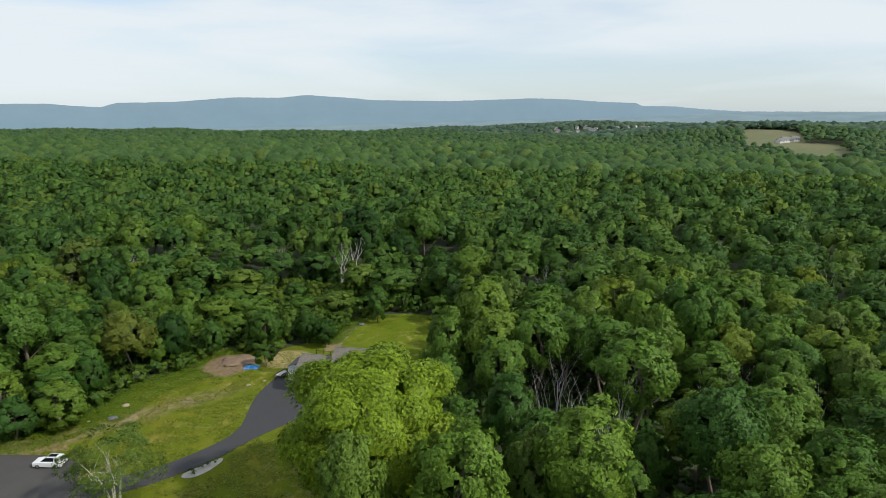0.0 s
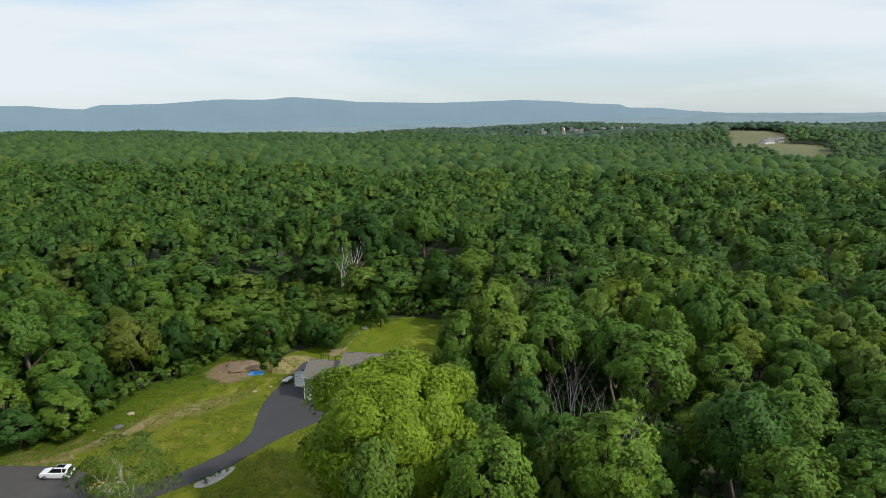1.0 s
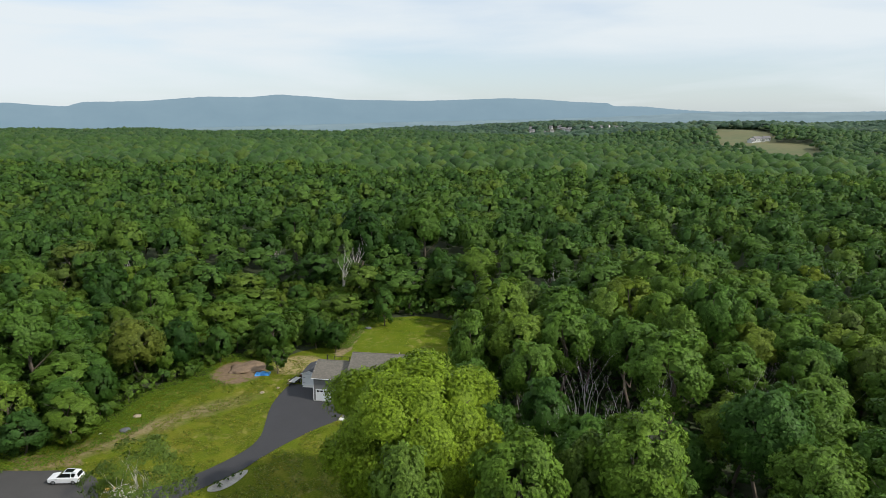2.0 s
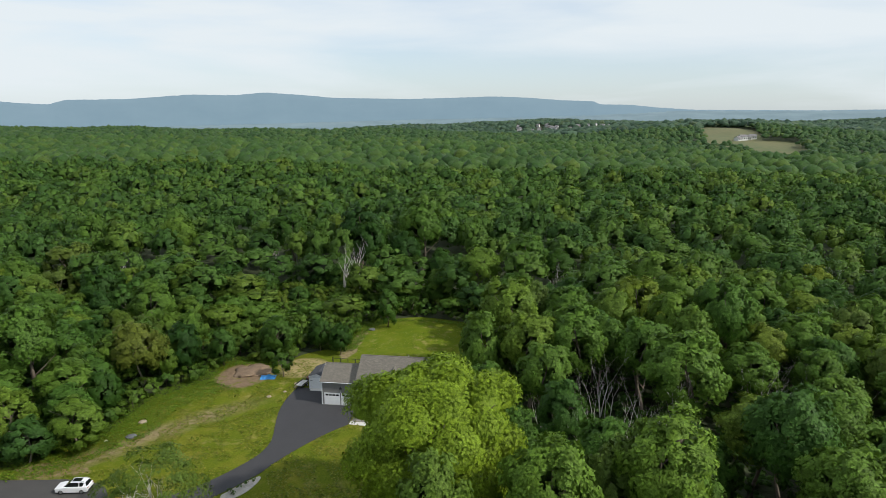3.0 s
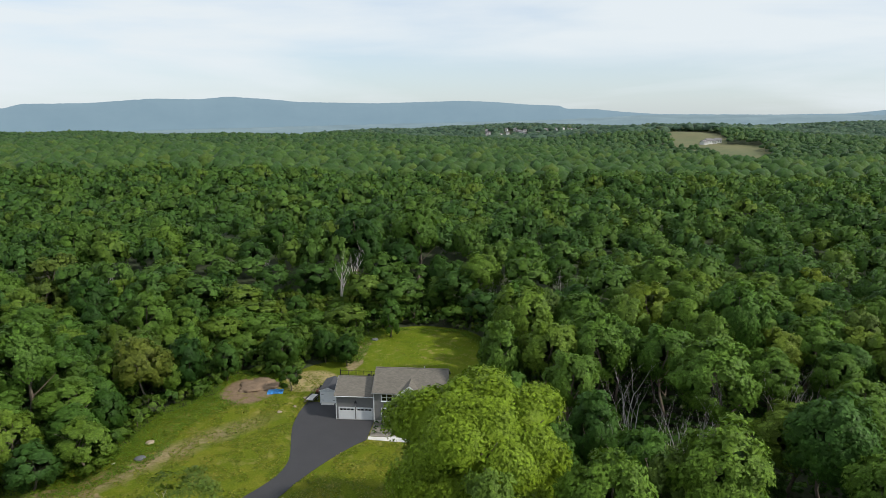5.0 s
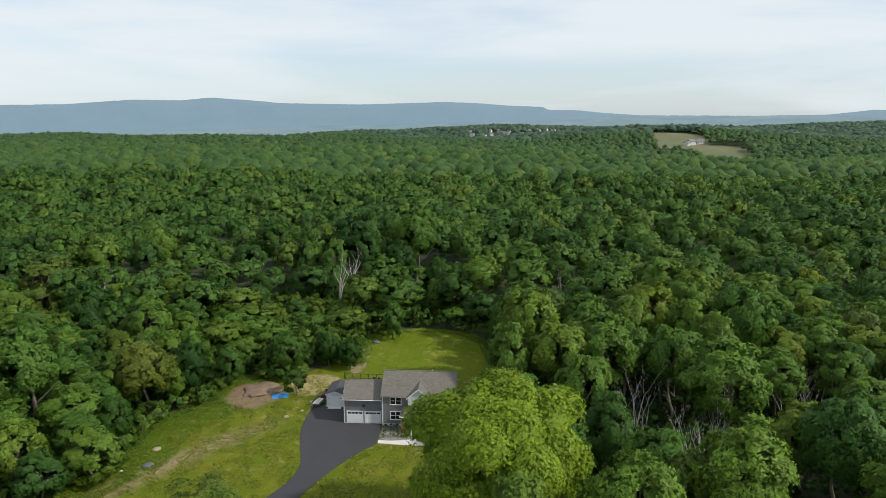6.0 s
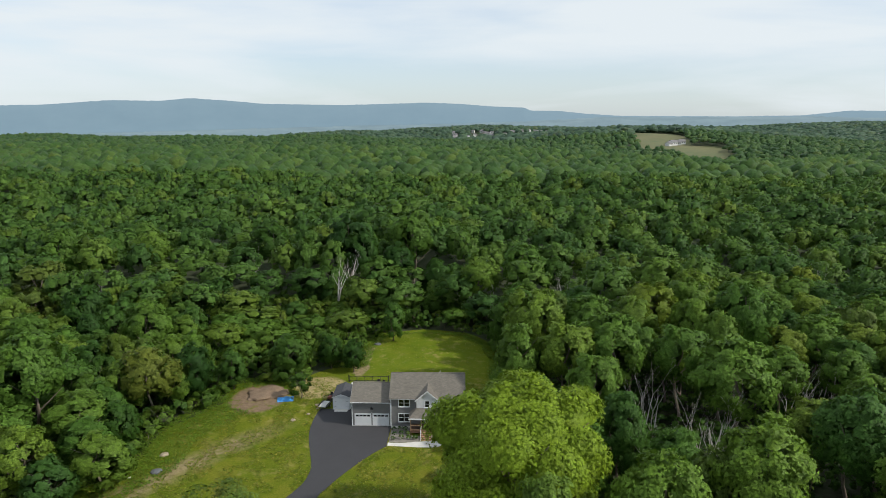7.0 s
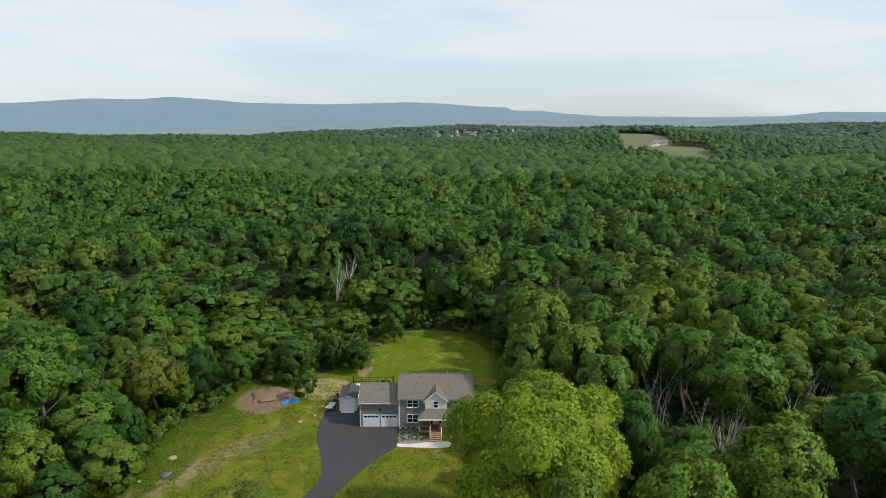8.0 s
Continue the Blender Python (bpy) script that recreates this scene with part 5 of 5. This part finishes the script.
ridge("backdrop_mountains", 4680, [(-62, 80), (-43.6, 90), (-41.2, 91), (-39.7, 79), (-37.7, 71), (-36.7, 98), (-32.3, 107), (-28, 137), (-24.4, 136), (-22.1, 155), (-19.3, 141), (-16.5, 122), (-10.2, 115), (-5.4, 127), (-2.7, 134), (0.3, 125), (2.7, 109), (5.6, 101), (6.0, 80), (8.5, 78), (10.7, 60), (13.6, 46), (22, 44), (27, 52), (29.9, 80), (33, 78), (62, 85)], 500, MOUNTAIN, "long mountain ridge ending in a cliff, glowing blue-grey for haze", -95, 4, 0.7)
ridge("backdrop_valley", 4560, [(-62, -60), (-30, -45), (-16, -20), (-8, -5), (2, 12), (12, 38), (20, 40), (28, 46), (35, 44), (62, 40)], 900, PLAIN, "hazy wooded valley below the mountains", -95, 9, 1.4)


# ---- things in the yard ----
def wheel(parent, x, y, z, r, w, side):
    bm = bmesh.new()
    disc(bm, (x, y, z), (0, 1, 0), r, w)
    tyre = part("wheel", bm, RUBBER, parent)
    bm = bmesh.new()
    disc(bm, (x, y + side * w * 0.42, z), (0, 1, 0), r * 0.62, w * 0.3, 14)
    part("rim", bm, ALLOY, tyre, "alloy rim")
    return tyre


def loft(sections, closed_ends=True):
    """Skins a row of closed outlines with the same number of corners."""
    bm = bmesh.new()
    rings = [[bm.verts.new(c) for c in ring] for ring in sections]
    n = len(rings[0])
    for a, b in zip(rings, rings[1:]):
        for i in range(n):
            bm.faces.new((a[i], a[(i + 1) % n], b[(i + 1) % n], b[i]))
    bm.faces.new(rings[0])
    bm.faces.new(rings[-1])
    return bm


def build_car():
    """A compact sport utility car, nose towards its -x."""
    car = thing("car", pose(-26.0, -31.0, 0.03, 0, 0, 10), "white sport utility car with black sunroof parked on the lot", "car")

    def ring(x, half, low, waist, top, tuck):
        return [(x, -half, low), (x, -half - 0.02, waist * 0.7), (x, -half, waist), (x, -half + tuck, top), (x, half - tuck, top), (x, half, waist), (x, half + 0.02, waist * 0.7), (x, half, low)]

    body = loft([ring(-2.3, 0.66, 0.42, 0.62, 0.70, 0.06), ring(-2.2, 0.84, 0.30, 0.78, 0.88, 0.08), ring(-1.5, 0.90, 0.26, 0.92, 1.00, 0.10), ring(-0.95, 0.91, 0.24, 0.97, 1.06, 0.10), ring(0.2, 0.92, 0.24, 0.99, 1.05, 0.08), ring(1.5, 0.92, 0.25, 1.02, 1.08, 0.08), ring(2.1, 0.89, 0.30, 1.02, 1.08, 0.10), ring(2.26, 0.80, 0.44, 0.96, 1.02, 0.12)])
    bmesh.ops.bevel(body, geom=body.edges[:], offset=0.025, segments=1, affect="EDGES")
    part("body", body, CAR_WHITE, car)
    cabin = loft([[(-1.0, -0.80, 1.04), (-1.0, 0.80, 1.04), (-0.96, 0.78, 1.08), (-0.96, -0.78, 1.08)], [(-0.15, -0.80, 1.04), (-0.15, 0.80, 1.04), (-0.1, 0.60, 1.60), (-0.1, -0.60, 1.60)], [(1.4, -0.80, 1.04), (1.4, 0.80, 1.04), (1.35, 0.60, 1.62), (1.35, -0.60, 1.62)], [(2.12, -0.76, 1.04), (2.12, 0.76, 1.04), (1.85, 0.58, 1.54), (1.85, -0.58, 1.54)]])
    part("windows", cabin, GLASS, car, "dark tinted glass")
    part("roof", loft([[(-0.15, -0.63, 1.58), (-0.15, 0.63, 1.58), (-0.1, 0.56, 1.66), (-0.1, -0.56, 1.66)], [(0.7, -0.64, 1.60), (0.7, 0.64, 1.60), (0.7, 0.57, 1.70), (0.7, -0.57, 1.70)], [(1.9, -0.61, 1.54), (1.9, 0.61, 1.54), (1.88, 0.54, 1.62), (1.88, -0.54, 1.62)]]), CAR_WHITE, car)
    part("sunroof", boxes((0.05, 1.25, -0.42, 0.42, 1.69, 1.715), bevel=0.008), GLASS, car, "black glass sunroof")
    for side in (-1, 1):
        for x in (-1.42, 1.38):
            wheel(car, x, side * 0.82, 0.34, 0.34, 0.24, side)
        part("pillar", loft([[(1.02, side * 0.81, 1.03), (1.12, side * 0.81, 1.03), (1.12, side * 0.79, 1.03), (1.02, side * 0.79, 1.03)], [(1.0, side * 0.625, 1.6), (1.1, side * 0.625, 1.6), (1.1, side * 0.60, 1.6), (1.0, side * 0.60, 1.6)]]), CAR_WHITE, car)
        part("rear_quarter", loft([[(1.5, side * 0.815, 1.03), (2.1, side * 0.78, 1.03), (2.1, side * 0.75, 1.03), (1.5, side * 0.79, 1.03)], [(1.75, side * 0.62, 1.57), (1.88, side * 0.61, 1.55), (1.88, side * 0.58, 1.55), (1.75, side * 0.59, 1.57)]]), CAR_WHITE, car)
        part("roof_rail", boxes((0.0, 1.75, *sorted((side * 0.55, side * 0.59)), 1.68, 1.73), bevel=0.008), ALLOY, car)
        part("mirror", boxes((-0.75, -0.6, *sorted((side * 0.93, side * 1.08)), 1.0, 1.13), bevel=0.03), CAR_WHITE, car)
        part("headlight", boxes((-2.27, -2.02, *sorted((side * 0.58, side * 0.84)), 0.70, 0.80), bevel=0.02), LENS, car)
        part("tail_light", boxes((2.14, 2.27, *sorted((side * 0.55, side * 0.84)), 0.86, 0.99), bevel=0.02), RED_LENS, car)
    part("grille", boxes((-2.325, -2.28, -0.5, 0.5, 0.46, 0.62), bevel=0.01), DARK, car)
    part("bumper", boxes((2.2, 2.33, -0.74, 0.74, 0.40, 0.58), bevel=0.03), DARK, car)


build_car()


def build_trailer():
    tr = thing("trailer", pose(-6.2, 7.0, 0.05, 0, 0, 78), "small flat utility trailer with a pale deck beside the shed", "trailer")
    part("bed", boxes((-1.3, 1.3, -0.75, 0.75, 0.46, 0.54), bevel=0.01), PALE_METAL, tr)
    for y in (-0.75, 0.71):
        part("side_rail", boxes((-1.3, 1.3, y, y + 0.04, 0.545, 0.78)), DARK, tr)
        wheel(tr, 0.1, y * 1.2, 0.28, 0.28, 0.16, 1 if y > 0 else -1)
    part("tongue", solid([(-0.06, 0.36), (0.06, 0.36), (0.06, 0.45), (-0.06, 0.45)], "x", -2.3, -1.2), DARK, tr)
    part("jack", boxes((-2.25, -2.15, -0.05, 0.05, 0.0, 0.5), bevel=0.01), DARK, tr)


build_trailer()


def build_tractor():
    t = thing("garden_tractor", pose(-5.7, 10.2, 0.0, 0, 0, 80), "small dark garden tractor with red hood beside the shed", "tractor")
    part("hood", boxes((-1.0, -0.1, -0.3, 0.3, 0.45, 0.95), bevel=0.08), RUST, t)
    part("fender", boxes((0.1, 0.95, -0.5, 0.5, 0.5, 0.72), bevel=0.06), DARK, t)
    part("seat", boxes((0.25, 0.75, -0.24, 0.24, 0.73, 0.86), (0.68, 0.8, -0.24, 0.24, 0.86, 1.22), bevel=0.03), DARK, t)
    part("steering_wheel", boxes((-0.12, -0.06, -0.2, 0.2, 1.0, 1.06), bevel=0.015), DARK, t)
    part("chassis", boxes((-1.0, 0.9, -0.2, 0.2, 0.25, 0.5)), DARK, t)
    for s in (-1, 1):
        wheel(t, 0.55, s * 0.48, 0.36, 0.36, 0.24, s)
        wheel(t, -0.75, s * 0.42, 0.24, 0.24, 0.16, s)


build_tractor()


def build_tarp():
    """A crumpled sheet over a low pile."""
    bm = bmesh.new()
    n = 22
    rows = []
    for j in range(n + 1):
        row = []
        for i in range(n + 1):
            u, v = -1 + 2 * i / n, -1 + 2 * j / n
            r = math.hypot(u, v)
            edge = 0.86 + 0.13 * noise.noise(Vector((3 * math.atan2(v, u), 0.3, 1.0)))
            z = 0.75 * max(0.0, 1 - (r / edge) ** 2) * (0.75 + 0.5 * noise.noise(Vector((u * 1.6, v * 1.6, 4)))) + 0.07 * noise.noise(Vector((u * 6, v * 6, 9)))
            row.append(bm.verts.new((u * 1.5, v * 1.1, max(0.02, z * 0.8))))
        rows.append(row)
    for a, b in zip(rows, rows[1:]):
        for i in range(n):
            bm.faces.new((a[i], a[i + 1], b[i + 1], b[i]))
    root = thing("tarp", pose(-14.3, 10.0, 0, 0, 0, 12), "crumpled bright blue tarp over a low pile by the soil heap", "tarp")
    part("sheet", bm, TARP, root)


build_tarp()
rng = random.Random(9)
heap = thing("soil_heap", pose(-18.5, 13.0, 0), "low spread heap of bare reddish soil", "soil heap")
part("mound", lump(rng, 3.5, 0.15, 0.45, 4), SOIL, heap)

for i, (x, y, r, m, label) in enumerate(((-28.2, -10.8, 0.75, ROCK, "tan boulder at the edge of the weeds"), (-27.2, -15.8, 0.9, ROCK_GREY, "flat grey stone lying in the grass"), (-8.6, 4.0, 0.35, ROCK, "pale stone on the lawn by the driveway"), (-10.8, 1.5, 0.5, ROCK, "pale stone on the lawn by the driveway"), (-7.8, 7.8, 0.45, ROCK, "pale stone on the lawn by the driveway"), (-7.4, 6.3, 0.3, ROCK, "pale stone on the lawn by the driveway"), (-30.4, -17.5, 0.3, CONCRETE, "pale stone at the edge of the weeds"), (-0.4, 40.5, 0.9, ROCK_GREY, "grey stone at the back of the lawn"))):
    st = thing("stone", pose(x, y, 0, 0, 0, 40 * i), label, "stone")
    part("rock", lump(rng, r, 0.45, 0.3, 2), m, st)


def border_plants(points, size, label, group, seed):
    rng = random.Random(seed)
    for i, (x, y) in enumerate(points):
        np_rng = np.random.default_rng(seed + i)
        p, d = crown_points(np_rng, 70, size, size * 0.9, size * 0.8, crown_lobes(np_rng, size, size * 0.9, 7, low=-0.3))
        v, q, w = sprays(np_rng, p, d, size * 0.6)
        v[:, 2] = np.maximum(v[:, 2], 0.01)
        root = thing("border_plant", pose(x, y, 0.03, 0, 0, 30 * i), label, "plant", group)
        crown = new("foliage", quads_mesh("foliage", v, q, LEAF_DEEP, w))
        crown.parent = root


border_plants([(7.4, -1.9), (8.4, -1.7), (9.3, -1.8), (7.6, -3.6), (8.7, -3.1), (9.8, -3.4), (7.5, -5.2), (8.8, -4.8), (10.0, -4.9), (11.2, -4.6), (11.0, -5.2)], 0.42, "small dark shrub in the stone bed", "shrubs in the stone bed", 300)
border_plants([(-4.4, -28.8), (-3.5, -27.6), (-2.9, -26.6), (-2.3, -25.7), (-3.6, -29.2)], 0.38, "small dry shrub in the gravel bed", "shrubs in the gravel bed", 330)


def fence_run(x0, x1, y, height, label):
    """A run of dark rails on posts."""
    f = thing("fence", pose(x0, y, 0), label, "fence")
    n = max(2, round((x1 - x0) / 1.6))
    for i in range(n + 1):
        x = (x1 - x0) * i / n
        w = 0.09 if i in (0, n) else 0.05
        part("post", boxes((x - w, x + w, -w, w, -0.1, height + (0.25 if i in (0, n) else 0.05)), bevel=0.01), DARK, f)
    for z in (0.25, height - 0.05):
        part("rail", boxes((0.1, x1 - x0 - 0.1, -0.03, 0.03, z, z + 0.06)), DARK, f)


fence_run(-3.6, 4.4, 18.6, 1.2, "dark metal fence with thin rails behind the garage")
tagged(part("patio", slab([(-3.0, 14.5), (5.8, 14.5), (5.8, 18.2), (-3.0, 18.2)], -0.2, 0.04), CONCRETE), "pale concrete patio behind the garage", "patio", kind="structure")


def patio_chair(x, y, turn):
    c = thing("patio_chair", pose(x, y, 0.04, 0, 0, turn), "dark metal patio chair behind the garage", "chair", "patio chairs")
    part("seat", boxes((-0.27, 0.27, -0.27, 0.27, 0.42, 0.48), bevel=0.015), DARK, c)
    part("backrest", boxes((-0.27, 0.27, 0.25, 0.30, 0.49, 1.05), bevel=0.015), DARK, c)
    for a in (-0.25, 0.21):
        for b in (-0.25, 0.21):
            part("leg", boxes((a, a + 0.04, b, b + 0.04, 0, 0.415)), DARK, c)


patio_chair(2.6, 17.2, 20)
patio_chair(3.4, 17.0, -30)


def brush_pile():
    p = thing("brush_pile", pose(-16.5, -33.2, 0), "tangled pile of pale cut branches beside the lot", "brush pile")
    rng = random.Random(15)
    for i in range(46):
        bm = bmesh.new()
        a, l = rng.uniform(0, 6.28), rng.uniform(0.9, 2.4)
        c = Vector((rng.gauss(0, 1.1), rng.gauss(0, 0.7), rng.uniform(0.05, 0.9)))
        d = Vector((math.cos(a), math.sin(a), rng.uniform(-0.25, 0.35)))
        tube(bm, [tuple(Vector((q.x, q.y, max(0.03, q.z)))) for q in (c - d * l / 2, c + Vector((0, 0, 0.12)), c + d * l / 2)], [0.05, 0.04, 0.015], 5)
        part("branch", bm, BARK_PALE, p)
    k = thing("sled", pose(-18.6, -32.2, 0.03, 0, 0, 25), "small yellow plastic sled beside the brush pile", "sled")
    part("hull", loft([[(-0.8, -0.1, 0.1), (-0.8, 0.1, 0.1), (-0.8, 0.1, 0.2), (-0.8, -0.1, 0.2)], [(0, -0.35, 0.0), (0, 0.35, 0.0), (0, 0.38, 0.3), (0, -0.38, 0.3)], [(0.8, -0.3, 0.0), (0.8, 0.3, 0.0), (0.8, 0.32, 0.28), (0.8, -0.32, 0.28)]]), YELLOW, k)


brush_pile()


def weeds():
    """Rank grass and weeds, thick towards the wood's edge, thin over the lawn."""
    rng = np.random.default_rng(55)
    rr = random.Random(56)
    pts = []
    while len(pts) < 9500:
        x, y = rr.uniform(-45, 27), rr.uniform(-34, 49)
        gap = edge_distance(x, y, CLEARING)
        if not inside(x, y, CLEARING) and (gap > 2.4 or x > 20) or (-1 < x < 20 and -1.5 < y < 8.5):
            continue
        if inside(x, y, drive_line) or inside(x, y, LOT_EDGE):
            continue
        if -14.5 < x < 0 and 5 < y < 26 or (x + 19.5) ** 2 + (y - 10.5) ** 2 < 30:
            continue
        if rr.random() < (0.9 if gap < 2.5 else 0.6 if gap < 7 and x < -8 else 0.0):
            pts.append((x, y, rr.uniform(0.12, 0.5) * (1.0 if gap < 2.5 else 0.6)))
    p = np.repeat(np.array(pts), 4, 0)
    c = p.copy()
    c[:, :2] += rng.normal(0, 0.28, (len(c), 2))
    c[:, 2] = p[:, 2] * rng.uniform(0.3, 0.8, len(c))
    n = rng.normal(0, 0.5, (len(c), 3)) + np.array([0, 0, 0.8])
    n /= np.linalg.norm(n, axis=1)[:, None]
    v, q, w = sprays(rng, c, n * 0.3 + np.array([0, 0, 0.9]), 0.23, 0.5)
    v[:, 2] = np.maximum(v[:, 2], 0.01)
    tagged(new("weeds", quads_mesh("weeds", v, q, LEAF_WEED, w, np.repeat(rng.random(len(c)), 4))), "rank green weeds and tall grass at the edges of the lawn", "weeds", kind="stuff")


weeds()


def grass():
    """Short uneven grass over the whole lawn."""
    rng = np.random.default_rng(91)
    rr = random.Random(92)
    pts = []
    while len(pts) < 22000:
        x, y = rr.uniform(-42, 27), rr.uniform(-36, 49)
        if not inside(x, y, CLEARING) or (-1 < x < 20 and -7.8 < y < 8.5) or (-5.5 < x < -1.2 and -31 < y < -24) or (-5 < x < 6 and 5 < y < 18.3):
            continue
        if noise.noise(Vector((x * 0.35, y * 0.35, 2.0))) < -0.12 or (x + 19.5) ** 2 + (y - 10.5) ** 2 < 36 or inside(x, y, drive_line) or inside(x, y, LOT_EDGE):
            continue
        if y > 18 and rr.random() < 0.8:
            continue
        pts.append((x, y, rr.uniform(0.02, 0.07)))
    c = np.array(pts)
    n = rng.normal(0, 0.25, (len(c), 3)) + np.array([0, 0, 1.0])
    v, q, w = sprays(rng, c, n, 0.26, 0.4, corners=3)
    v[:, 2] = np.maximum(v[:, 2], 0.006)
    tagged(new("grass", quads_mesh("grass", v, q, LEAF_GRASS, w, np.repeat(rng.random(len(c)), 3))), "short uneven yellow-green lawn grass", "grass", kind="stuff")


grass()
